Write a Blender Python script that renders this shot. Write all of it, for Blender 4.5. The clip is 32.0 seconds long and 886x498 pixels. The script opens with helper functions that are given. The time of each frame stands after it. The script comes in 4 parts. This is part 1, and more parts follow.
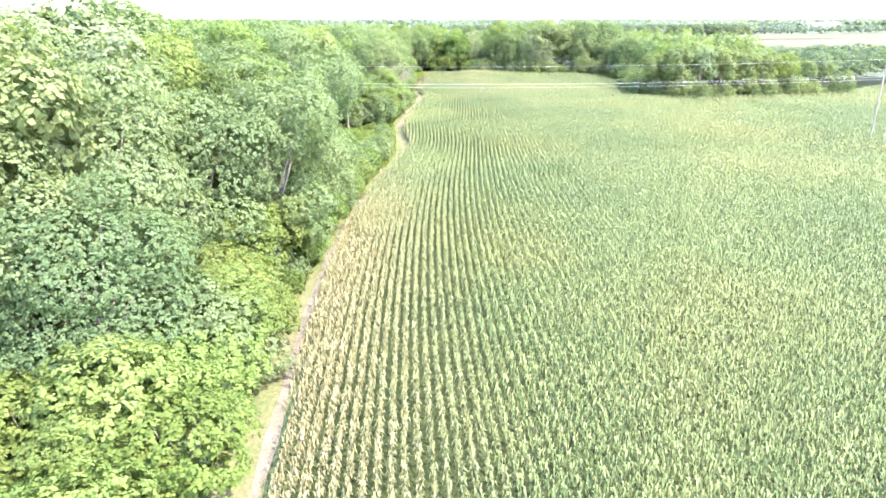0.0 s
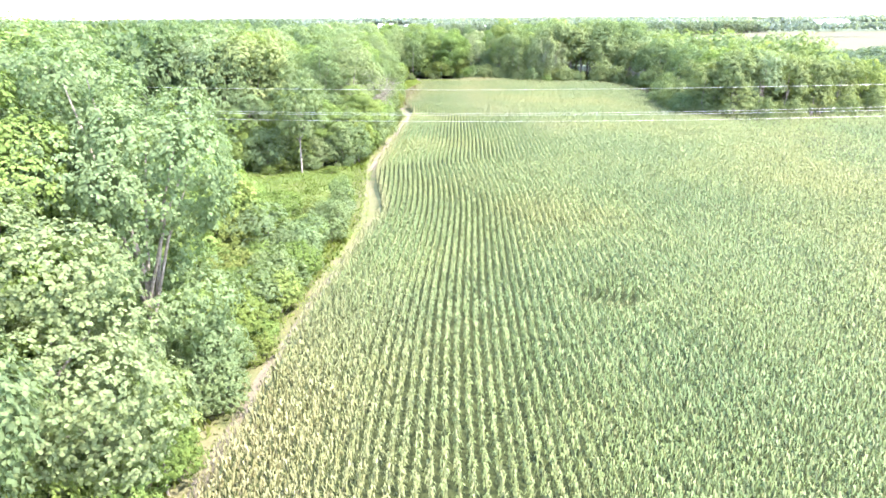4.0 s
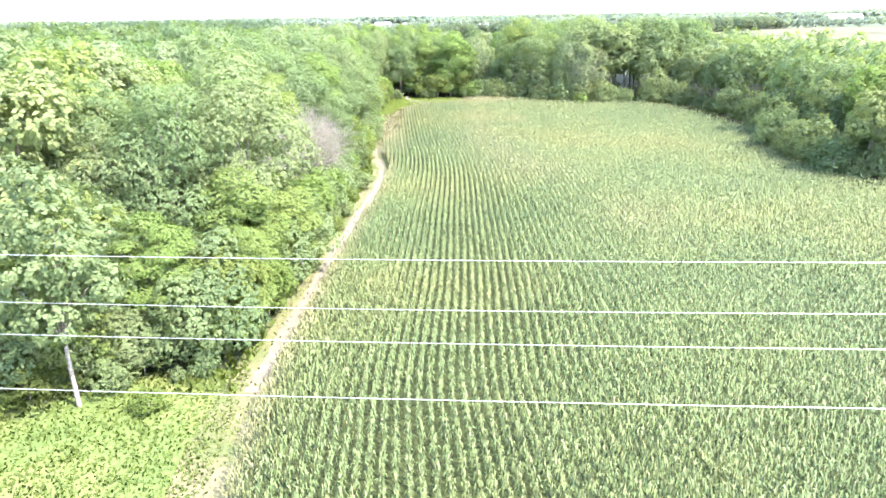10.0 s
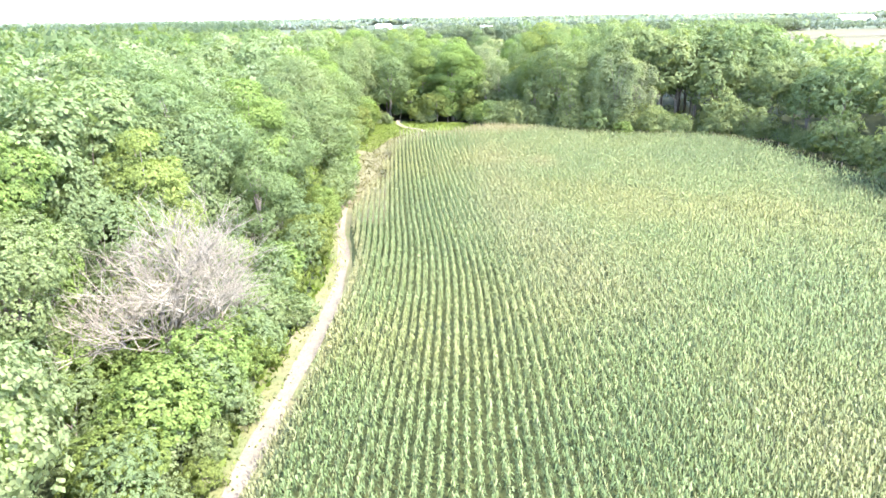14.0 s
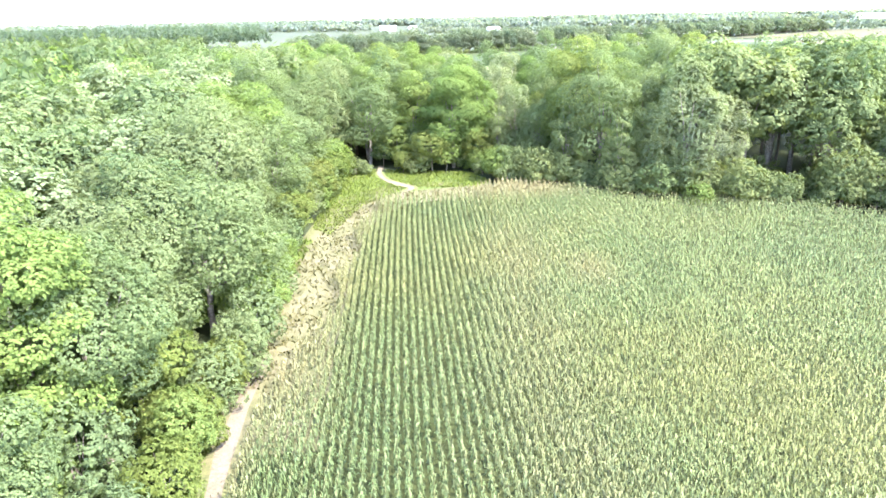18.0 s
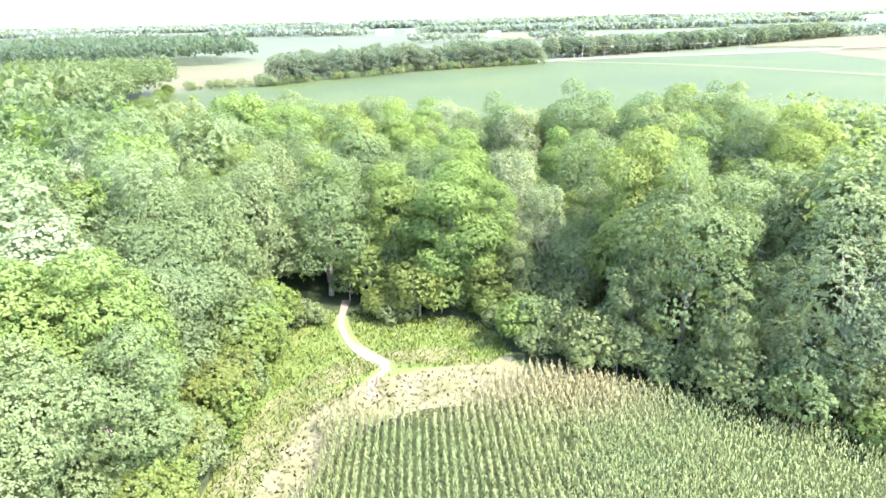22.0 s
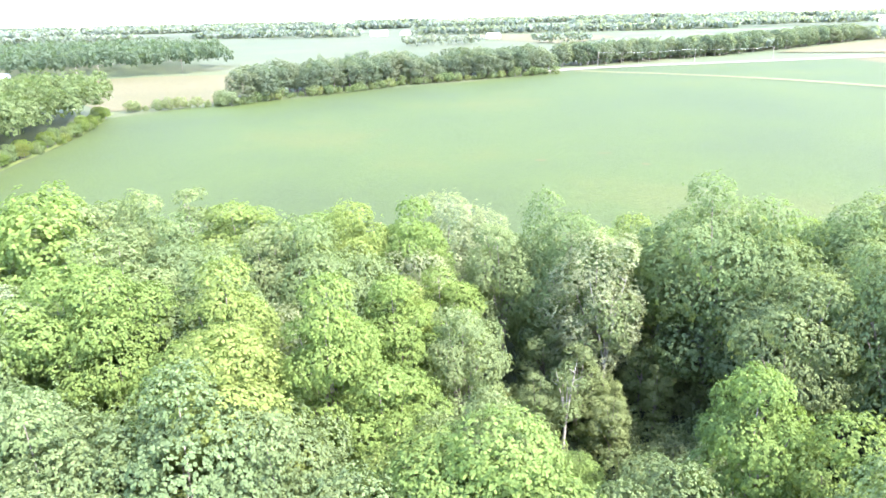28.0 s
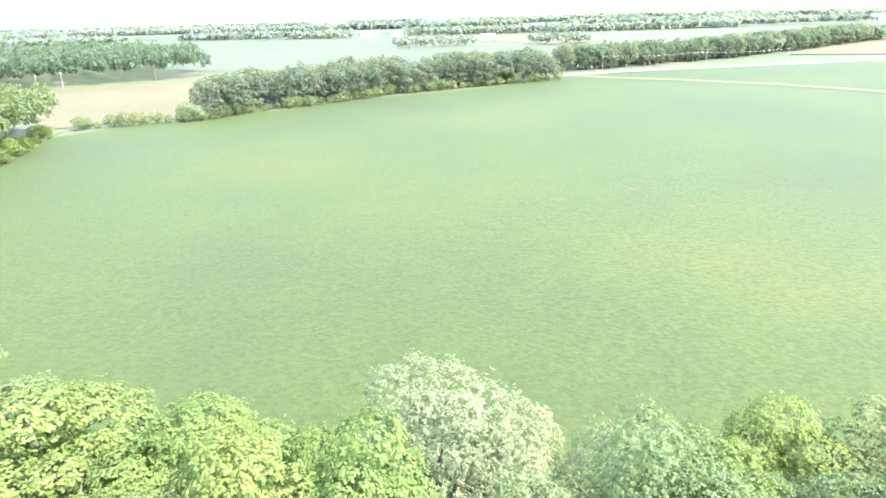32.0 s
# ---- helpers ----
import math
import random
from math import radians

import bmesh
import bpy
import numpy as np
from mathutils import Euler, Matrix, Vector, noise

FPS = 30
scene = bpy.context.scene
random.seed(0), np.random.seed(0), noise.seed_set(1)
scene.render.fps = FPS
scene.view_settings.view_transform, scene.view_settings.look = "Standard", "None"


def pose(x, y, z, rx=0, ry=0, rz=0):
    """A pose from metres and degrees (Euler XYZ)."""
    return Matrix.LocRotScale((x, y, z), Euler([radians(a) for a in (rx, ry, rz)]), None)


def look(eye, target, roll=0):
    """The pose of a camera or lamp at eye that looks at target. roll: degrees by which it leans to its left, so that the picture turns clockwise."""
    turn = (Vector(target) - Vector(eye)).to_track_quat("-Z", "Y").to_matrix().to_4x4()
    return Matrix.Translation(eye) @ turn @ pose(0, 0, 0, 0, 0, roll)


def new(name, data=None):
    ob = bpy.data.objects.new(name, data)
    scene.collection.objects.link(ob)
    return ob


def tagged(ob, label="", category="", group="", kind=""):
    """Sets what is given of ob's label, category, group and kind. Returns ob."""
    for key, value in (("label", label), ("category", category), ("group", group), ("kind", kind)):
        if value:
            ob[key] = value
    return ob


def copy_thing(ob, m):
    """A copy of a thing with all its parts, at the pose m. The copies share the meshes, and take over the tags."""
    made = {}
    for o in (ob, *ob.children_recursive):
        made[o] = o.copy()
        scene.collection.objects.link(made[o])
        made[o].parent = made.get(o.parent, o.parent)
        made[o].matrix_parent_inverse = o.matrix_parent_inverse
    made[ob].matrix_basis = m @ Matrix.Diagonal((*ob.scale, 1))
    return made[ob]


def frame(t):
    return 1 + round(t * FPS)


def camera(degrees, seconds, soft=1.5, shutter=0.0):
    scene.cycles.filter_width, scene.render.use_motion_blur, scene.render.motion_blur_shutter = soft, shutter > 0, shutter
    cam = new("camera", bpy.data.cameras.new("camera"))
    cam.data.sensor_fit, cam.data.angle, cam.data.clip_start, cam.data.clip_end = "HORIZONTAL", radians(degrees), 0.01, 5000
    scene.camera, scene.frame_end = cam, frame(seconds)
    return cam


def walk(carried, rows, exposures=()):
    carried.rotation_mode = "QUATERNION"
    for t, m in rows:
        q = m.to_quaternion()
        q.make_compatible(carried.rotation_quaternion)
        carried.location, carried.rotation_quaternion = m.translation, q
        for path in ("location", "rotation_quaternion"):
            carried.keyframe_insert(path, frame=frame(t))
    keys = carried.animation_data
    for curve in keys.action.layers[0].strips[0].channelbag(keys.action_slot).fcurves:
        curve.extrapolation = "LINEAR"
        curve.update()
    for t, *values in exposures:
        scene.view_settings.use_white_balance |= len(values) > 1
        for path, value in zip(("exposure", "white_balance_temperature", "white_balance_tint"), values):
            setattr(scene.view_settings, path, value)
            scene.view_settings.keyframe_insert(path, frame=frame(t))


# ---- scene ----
cam = camera(69.0, 32.0, soft=1.6)
# seconds, place, then degrees: turn to the left, look up, lean to the right
ROWS = [
    (0, 0.00, 0.00, 25.10, -0.03, -19.56, 0.09),
    (0.5, 0.21, 5.59, 25.05, -0.04, -19.58, 0.14),
    (1, 0.45, 11.30, 25.05, -0.04, -19.60, 0.19),
    (2, 0.92, 23.00, 25.28, -0.03, -19.65, 0.24),
    (3, 1.36, 34.84, 25.56, -0.01, -19.69, 0.25),
    (3.5, 1.56, 40.82, 25.65, -0.01, -19.70, 0.28),
    (5.5, 2.18, 65.18, 25.24, 0.03, -19.70, 0.43),
    (6, 2.32, 71.39, 25.22, 0.05, -19.72, 0.49),
    (7, 2.51, 83.35, 25.29, 0.07, -19.77, 0.63),
    (8, 2.74, 95.32, 25.40, 0.09, -19.85, 0.75),
    (9, 2.96, 107.25, 25.72, 0.12, -19.89, 0.80),
    (10, 3.25, 119.03, 25.95, 0.16, -19.87, 0.82),
    (11, 3.28, 130.82, 26.10, 0.16, -19.85, 0.87),
    (12, 3.38, 142.59, 26.17, 0.12, -19.81, 0.90),
    (13, 3.61, 154.50, 26.27, 0.17, -19.77, 0.87),
    (14, 3.82, 166.36, 26.53, 0.37, -19.76, 0.86),
    (14.5, 4.02, 172.60, 26.68, 0.49, -19.75, 0.89),
    (16.5, 5.38, 196.56, 27.45, 0.96, -19.74, 1.03),
    (17, 5.57, 202.62, 27.80, 1.03, -19.74, 1.08),
    (18, 5.75, 214.90, 28.75, 1.04, -19.76, 1.19),
    (19, 5.81, 226.97, 30.27, 0.99, -19.80, 1.29),
    (20, 5.92, 239.18, 32.40, 0.95, -19.84, 1.35),
    (21, 6.08, 251.51, 34.65, 0.97, -19.81, 1.35),
    (22, 6.20, 262.94, 37.38, 0.98, -19.78, 1.35),
    (23, 6.38, 274.61, 39.35, 0.97, -19.76, 1.35),
    (24, 6.47, 286.25, 39.58, 0.99, -19.78, 1.34),
    (25, 6.52, 298.38, 39.67, 0.98, -19.81, 1.31),
    (25.5, 6.47, 304.53, 39.77, 0.95, -19.81, 1.30),
    (28, 5.10, 334.98, 40.25, 0.70, -19.85, 1.37),
    (29, 5.05, 345.40, 40.63, 0.57, -19.87, 1.40),
    (30, 5.15, 354.84, 41.14, 0.43, -19.90, 1.45),
    (31, 5.23, 364.53, 41.40, 0.32, -19.91, 1.50),
    (31.5, 5.33, 369.53, 41.43, 0.26, -19.90, 1.53),
    (32, 5.46, 374.55, 41.41, 0.19, -19.89, 1.57),
]
walk(cam, [(t, pose(x, y, z, 90 + up, 0, turn) @ pose(0, 0, 0, 0, 0, -lean)) for t, x, y, z, turn, up, lean in ROWS], [(0.0, 3.85, 6420, 19.5), (32.0, 3.85, 6420, 19.5)])

# ---- light: high late-summer sun from the east side of the field, pale sky ----
SUN_UP, SUN_AZ = radians(52), radians(119)        # azimuth from +y towards +x
world = bpy.data.worlds.new("sky")
scene.world = world
world.use_nodes = True
wn = world.node_tree.nodes
sky = wn.new("ShaderNodeTexSky")
sky.sky_type, sky.sun_disc = "NISHITA", False
sky.sun_elevation, sky.sun_rotation = SUN_UP, SUN_AZ
sky.air_density, sky.dust_density = 1.0, 1.0
wn["Background"].inputs["Strength"].default_value = 0.15
world.node_tree.links.new(sky.outputs[0], wn["Background"].inputs["Color"])
sun = new("sun", bpy.data.lights.new("sun", "SUN"))
sun.data.energy, sun.data.angle, sun.data.color = 2.0, radians(0.53), (1.0, 0.96, 0.86)
to_sun = Vector((math.sin(SUN_AZ) * math.cos(SUN_UP), math.cos(SUN_AZ) * math.cos(SUN_UP), math.sin(SUN_UP)))
sun.matrix_world = look((0, 0, 200), Vector((0, 0, 200)) - to_sun)


# ---- materials ----
def material(name, rough=0.9, spec=0.3):
    m = bpy.data.materials.new(name)
    m.use_nodes = True
    b = m.node_tree.nodes["Principled BSDF"]
    b.inputs["Roughness"].default_value = rough
    b.inputs["Specular IOR Level"].default_value = spec
    return m, m.node_tree.nodes, m.node_tree.links, b


def ramp(nodes, links, source, stops):
    r = nodes.new("ShaderNodeValToRGB")
    els = r.color_ramp.elements
    while len(els) < len(stops):
        els.new(0.5)
    for e, (p, c) in zip(els, stops):
        e.position, e.color = p, (*c, 1)
    links.new(source, r.inputs[0])
    return r.outputs[0]


def noise_at(nodes, links, scale, detail=4, where=None, rough=0.6):
    n = nodes.new("ShaderNodeTexNoise")
    n.inputs["Scale"].default_value, n.inputs["Detail"].default_value = scale, detail
    n.inputs["Roughness"].default_value = rough
    if where is not None:
        links.new(where, n.inputs["Vector"])
    return n.outputs["Fac"]


def mix(nodes, links, fac, a, b, blend="MIX"):
    n = nodes.new("ShaderNodeMix")
    n.data_type, n.blend_type = "RGBA", blend
    for socket, v in ((n.inputs[0], fac), (n.inputs[6], a), (n.inputs[7], b)):
        if isinstance(v, (int, float)):
            socket.default_value = v
        elif isinstance(v, tuple):
            socket.default_value = (*v, 1)
        else:
            links.new(v, socket)
    return n.outputs[2]


def bump(nodes, links, b, height, strength, dist):
    n = nodes.new("ShaderNodeBump")
    n.inputs["Strength"].default_value, n.inputs["Distance"].default_value = strength, dist
    links.new(height, n.inputs["Height"])
    links.new(n.outputs[0], b.inputs["Normal"])


def leafy(name, stops, thin=0.48, rough=0.75, spread=0.17, fine=3.0, grain=0.12):
    """Leaves: hue by the plant, tone by the single leaf clump, light let through."""
    m, nodes, links, b = material(name, rough, 0.06)
    info, geo = nodes.new("ShaderNodeObjectInfo"), nodes.new("ShaderNodeNewGeometry")
    hue = ramp(nodes, links, info.outputs["Random"], stops)
    tone = ramp(nodes, links, geo.outputs["Random Per Island"], [(0, (1 - spread,) * 3), (0.5, (1, 1, 1)), (1, (1 + spread, 1 + spread, 1 + 0.6 * spread))])
    tex = nodes.new("ShaderNodeTexCoord")
    leaves = noise_at(nodes, links, fine, 2, tex.outputs["Object"], 0.75)
    speck = ramp(nodes, links, leaves, [(0.34, (1 - grain,) * 3), (0.5, (1.0, 1.0, 1.0)), (0.66, (1 + grain, 1 + 0.9 * grain, 1 + 0.8 * grain))])
    col = mix(nodes, links, 1.0, mix(nodes, links, 1.0, hue, tone, "MULTIPLY"), speck, "MULTIPLY")
    links.new(col, b.inputs["Base Color"])
    t = nodes.new("ShaderNodeBsdfTranslucent")
    warm = mix(nodes, links, 1.0, col, (1.1, 1.15, 0.6), "MULTIPLY")
    links.new(warm, t.inputs["Color"])
    s = nodes.new("ShaderNodeMixShader")
    s.inputs[0].default_value = thin
    out = nodes["Material Output"]
    links.new(b.outputs[0], s.inputs[1])
    links.new(t.outputs[0], s.inputs[2])
    links.new(s.outputs[0], out.inputs["Surface"])
    return m


def earthy(name, stops, scale, fine, rough=0.95, relief=0.06):
    """Ground cover: broad patches, fine grain and relief."""
    m, nodes, links, b = material(name, rough, 0.15)
    geo = nodes.new("ShaderNodeNewGeometry")
    broad = noise_at(nodes, links, scale, 5, geo.outputs["Position"])
    grain = noise_at(nodes, links, fine, 3, geo.outputs["Position"], 0.7)
    col = ramp(nodes, links, broad, stops)
    tone = ramp(nodes, links, grain, [(0.3, (0.72, 0.72, 0.72)), (0.7, (1.25, 1.25, 1.25))])
    links.new(mix(nodes, links, 1.0, col, tone, "MULTIPLY"), b.inputs["Base Color"])
    bump(nodes, links, b, grain, 0.6, relief)
    return m


GREENS = [(0.0, (0.100, 0.148, 0.070)), (0.2, (0.130, 0.172, 0.078)), (0.4, (0.114, 0.162, 0.072)), (0.6, (0.142, 0.182, 0.082)), (0.8, (0.124, 0.174, 0.084)), (1.0, (0.150, 0.184, 0.086))]
LEAF = leafy("broad_leaves", GREENS)
LEAF_YELLOW = leafy("yellow_green_leaves", [(0.0, (0.138, 0.195, 0.056)), (0.5, (0.128, 0.188, 0.057)), (1.0, (0.161, 0.202, 0.062))])
LEAF_SILVER = leafy("silvery_leaves", [(0.0, (0.176, 0.219, 0.121)), (0.5, (0.161, 0.211, 0.114)), (1.0, (0.207, 0.242, 0.142))])
LEAF_BLUE = leafy("deep_green_leaves", [(0.0, (0.131, 0.172, 0.077)), (0.5, (0.147, 0.185, 0.082)), (1.0, (0.162, 0.195, 0.080))])
WEED = leafy("weed_leaves", [(0.0, (0.093, 0.138, 0.036)), (0.5, (0.109, 0.148, 0.039)), (1.0, (0.127, 0.151, 0.045))])
GRASS = leafy("meadow_grass", [(0.0, (0.146, 0.205, 0.050)), (1.0, (0.173, 0.218, 0.062))])
STRAW_GRASS = leafy("dry_grass_blades", [(0.0, (0.100, 0.098, 0.044)), (1.0, (0.116, 0.108, 0.053))], 0.3)
WOOD_LEAF = leafy("treetop_leaves", [(p, (0.74 * r, 0.76 * g, 0.76 * b)) for p, (r, g, b) in GREENS], 0.5, 0.7, 0.15, 2.0)
# Far leaves paler and bluer: distance haze is mixed into their colour
HAZY_FAR_LEAF = leafy("hazy_far_leaves", [(0.0, (0.136, 0.169, 0.146)), (0.5, (0.155, 0.185, 0.159)), (1.0, (0.171, 0.195, 0.163))], 0.55, 0.8, 0.08, 0.5, 0.1)
# Hedge leaves greyed, with a lighter share of haze in the base colour
HAZY_HEDGE_LEAF = leafy("hazy_hedgerow_leaves", [(0.0, (0.085, 0.118, 0.080)), (0.5, (0.104, 0.135, 0.088)), (1.0, (0.120, 0.144, 0.092))], 0.55, 0.7, 0.08, 1.5, 0.12)
BEAN = leafy("bean_leaves", [(0.0, (0.028, 0.047, 0.012)), (1.0, (0.031, 0.050, 0.013))], 0.3)

BARK, nodes, links, b = material("bark", 0.95, 0.1)
tex = nodes.new("ShaderNodeTexCoord")
links.new(ramp(nodes, links, noise_at(nodes, links, 5, 5, tex.outputs["Object"]), [(0.3, (0.10, 0.085, 0.065)), (0.7, (0.27, 0.24, 0.20))]), b.inputs["Base Color"])
bump(nodes, links, b, noise_at(nodes, links, 14, 4, tex.outputs["Object"]), 0.7, 0.05)
BARE, nodes, links, b = material("bare_wood", 0.9, 0.1)
tex = nodes.new("ShaderNodeTexCoord")
links.new(ramp(nodes, links, noise_at(nodes, links, 3, 4, tex.outputs["Object"]), [(0.3, (0.15, 0.135, 0.10)), (0.7, (0.245, 0.225, 0.175))]), b.inputs["Base Color"])

SILVER_BARK, nodes, links, b = material("pale_grey_bark", 0.9, 0.1)
tex = nodes.new("ShaderNodeTexCoord")
links.new(ramp(nodes, links, noise_at(nodes, links, 4, 5, tex.outputs["Object"]), [(0.3, (0.20, 0.185, 0.155)), (0.7, (0.40, 0.38, 0.33))]), b.inputs["Base Color"])
bump(nodes, links, b, noise_at(nodes, links, 16, 4, tex.outputs["Object"]), 0.5, 0.03)

# corn: green and straw, the straw where the crop has dried
CORN, nodes, links, b = material("corn_leaves", 0.6, 0.25)
geo = nodes.new("ShaderNodeNewGeometry")
dry = nodes.new("ShaderNodeAttribute")
dry.attribute_name = "dry"
patch = noise_at(nodes, links, 0.022, 3, geo.outputs["Position"])
green = ramp(nodes, links, patch, [(0.38, (0.092, 0.139, 0.052)), (0.5, (0.112, 0.157, 0.056)), (0.62, (0.143, 0.170, 0.059))])
straw = ramp(nodes, links, geo.outputs["Random Per Island"], [(0, (0.192, 0.170, 0.082)), (1, (0.265, 0.237, 0.122))])
tone = ramp(nodes, links, geo.outputs["Random Per Island"], [(0, (0.88, 0.88, 0.88)), (1, (1.12, 1.12, 1.12))])
col = mix(nodes, links, dry.outputs["Fac"], mix(nodes, links, 1.0, green, tone, "MULTIPLY"), straw)
links.new(col, b.inputs["Base Color"])
thin = nodes.new("ShaderNodeBsdfTranslucent")
links.new(col, thin.inputs["Color"])
both = nodes.new("ShaderNodeMixShader")
both.inputs[0].default_value = 0.3
links.new(b.outputs[0], both.inputs[1])
links.new(thin.outputs[0], both.inputs[2])
links.new(both.outputs[0], nodes["Material Output"].inputs["Surface"])

# Soil tinted dark green: the shade between the rows is in its colour
SOIL = earthy("shaded_field_soil", [(0.3, (0.023, 0.033, 0.010)), (0.7, (0.039, 0.047, 0.016))], 0.08, 3.0)
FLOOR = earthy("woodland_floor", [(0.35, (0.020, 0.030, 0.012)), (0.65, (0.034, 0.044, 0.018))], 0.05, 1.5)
VERGE = earthy("dry_grass_verge", [(0.35, (0.067, 0.082, 0.030)), (0.5, (0.088, 0.089, 0.039)), (0.65, (0.109, 0.099, 0.054))], 0.25, 4.0)
DRY = earthy("straw_grass", [(0.35, (0.076, 0.080, 0.036)), (0.5, (0.097, 0.094, 0.048)), (0.65, (0.114, 0.108, 0.063))], 0.3, 9.0, 0.95, 0.03)
DIRT = earthy("pale_dirt", [(0.35, (0.103, 0.090, 0.061)), (0.65, (0.137, 0.117, 0.085))], 0.5, 5.0)
MEADOW = earthy("rough_meadow", [(0.3, (0.062, 0.097, 0.026)), (0.5, (0.079, 0.106, 0.030)), (0.7, (0.110, 0.114, 0.041))], 0.12, 2.5, 0.9, 0.12)
BEANS = earthy("bean_canopy", [(0.35, (0.028, 0.041, 0.011)), (0.55, (0.032, 0.047, 0.010)), (0.7, (0.042, 0.051, 0.011))], 0.012, 1.3, 0.8, 0.35)
STUBBLE = earthy("pale_stubble", [(0.35, (0.061, 0.057, 0.025)), (0.65, (0.074, 0.066, 0.031))], 0.01, 0.6)
PASTURE = earthy("far_pasture", [(0.35, (0.042, 0.054, 0.028)), (0.65, (0.053, 0.061, 0.031))], 0.008, 0.5)
CROP = earthy("far_crop", [(0.35, (0.032, 0.048, 0.021)), (0.65, (0.040, 0.055, 0.023))], 0.008, 0.5)
GROUND = earthy("countryside", [(0.35, (0.040, 0.057, 0.027)), (0.5, (0.052, 0.066, 0.031)), (0.65, (0.065, 0.070, 0.037))], 0.006, 0.6)
GRAVEL = earthy("road_gravel", [(0.35, (0.172, 0.159, 0.129)), (0.65, (0.215, 0.198, 0.172))], 0.1, 2.0)
PALE, nodes, links, b = material("white_siding", 0.7, 0.3)
links.new(ramp(nodes, links, noise_at(nodes, links, 0.8), [(0.3, (0.66, 0.66, 0.63)), (0.7, (0.80, 0.80, 0.77))]), b.inputs["Base Color"])
TIN, nodes, links, b = material("tin_roof", 0.45, 0.5)
links.new(ramp(nodes, links, noise_at(nodes, links, 0.6), [(0.3, (0.40, 0.42, 0.44)), (0.7, (0.58, 0.60, 0.62))]), b.inputs["Base Color"])
WIRE, nodes, links, b = material("aluminium_wire", 0.35, 0.5)
b.inputs["Base Color"].default_value, b.inputs["Metallic"].default_value = (0.55, 0.55, 0.53, 1), 0.5
POLE, nodes, links, b = material("weathered_pole", 0.9, 0.2)
tex = nodes.new("ShaderNodeTexCoord")
links.new(ramp(nodes, links, noise_at(nodes, links, 4, 4, tex.outputs["Object"]), [(0.3, (0.15, 0.13, 0.105)), (0.7, (0.27, 0.24, 0.20))]), b.inputs["Base Color"])
GLAZE, nodes, links, b = material("glazed_insulator", 0.2, 0.6)
b.inputs["Base Color"].default_value = (0.25, 0.20, 0.17, 1)


# ---- mesh helpers ----
def mesh_of(name, verts, faces, mat, smooth=False, attrs=(), normals=None):
    """One mesh from arrays: verts n x 3, faces m x k (all of one size)."""
    verts, faces = np.asarray(verts, np.float32), np.asarray(faces, np.int32)
    me = bpy.data.meshes.new(name)
    k = faces.shape[1]
    me.vertices.add(len(verts))
    me.vertices.foreach_set("co", verts.ravel())
    me.loops.add(faces.size)
    me.loops.foreach_set("vertex_index", faces.ravel())
    me.polygons.add(len(faces))
    me.polygons.foreach_set("loop_start", np.arange(0, faces.size, k, dtype=np.int32))
    me.polygons.foreach_set("use_smooth", np.full(len(faces), smooth))
    for key, values in attrs:
        me.attributes.new(key, "FLOAT", "POINT").data.foreach_set("value", np.asarray(values, np.float32))
    me.materials.append(mat)
    me.update(calc_edges=True)
    if normals is not None:
        me.normals_split_custom_set_from_vertices(np.asarray(normals, np.float32))
    return me


def part(name, me, parent, label=""):
    """Links a mesh as one object under a thing or under a part."""
    ob = new(name, me)
    ob.parent = parent
    return tagged(ob, label)


def thing(name, label, category, group="", me=None, kind=""):
    return tagged(new(name, me), label, category, group, kind)


def tube(points, radii, sides=6):
    """Verts and quads of a tapering tube along points."""
    points = [Vector(p) for p in points]
    vs, fs = [], []
    for i, (p, r) in enumerate(zip(points, radii)):
        d = (points[min(i + 1, len(points) - 1)] - points[max(i - 1, 0)]).normalized()
        a = d.orthogonal().normalized()
        c = d.cross(a)
        for s in range(sides):
            t = 2 * math.pi * s / sides
            vs.append(p + r * (math.cos(t) * a + math.sin(t) * c))
        if i:
            o = (i - 1) * sides
            fs += [(o + s, o + (s + 1) % sides, o + sides + (s + 1) % sides, o + sides + s) for s in range(sides)]
    return [tuple(v) for v in vs], fs


def joined(pieces):
    vs, fs = [], []
    for v, f in pieces:
        o = len(vs)
        vs += v
        fs += [tuple(i + o for i in q) for q in f]
    return vs, fs


def box(x, y, z, w, d, h):
    """Verts and quads of a box centred on x, y with its foot at z."""
    v = [(x + sx * w / 2, y + sy * d / 2, z + sz * h) for sz in (0, 1) for sx, sy in ((-1, -1), (1, -1), (1, 1), (-1, 1))]
    return v, [(3, 2, 1, 0), (4, 5, 6, 7), (0, 1, 5, 4), (1, 2, 6, 5), (2, 3, 7, 6), (3, 0, 4, 7)]


def inside(x, y, poly):
    """Whether points lie in a polygon, for arrays."""
    x, y = np.asarray(x, float), np.asarray(y, float)
    hit = np.zeros(np.broadcast(x, y).shape, bool)
    for (xa, ya), (xb, yb) in zip(poly, poly[1:] + poly[:1]):
        if ya != yb:
            hit ^= ((ya > y) != (yb > y)) & (x < (xb - xa) * (y - ya) / (yb - ya) + xa)
    return hit


def unit(v):
    return v / np.maximum(np.linalg.norm(v, axis=-1, keepdims=True), 1e-6)


def lie(x, y):
    """Height of the ground: two shallow swales cross the cornfield."""
    x, y = np.asarray(x, float), np.asarray(y, float)
    near = np.exp(-((x - 40) / 130.0) ** 4)
    return near * (0.5 * np.exp(-((y - 70) / 40.0) ** 2) - 0.9 * np.exp(-((y - 122) / 13.0) ** 2) - 1.3 * np.exp(-((y - 262) / 38.0) ** 2))


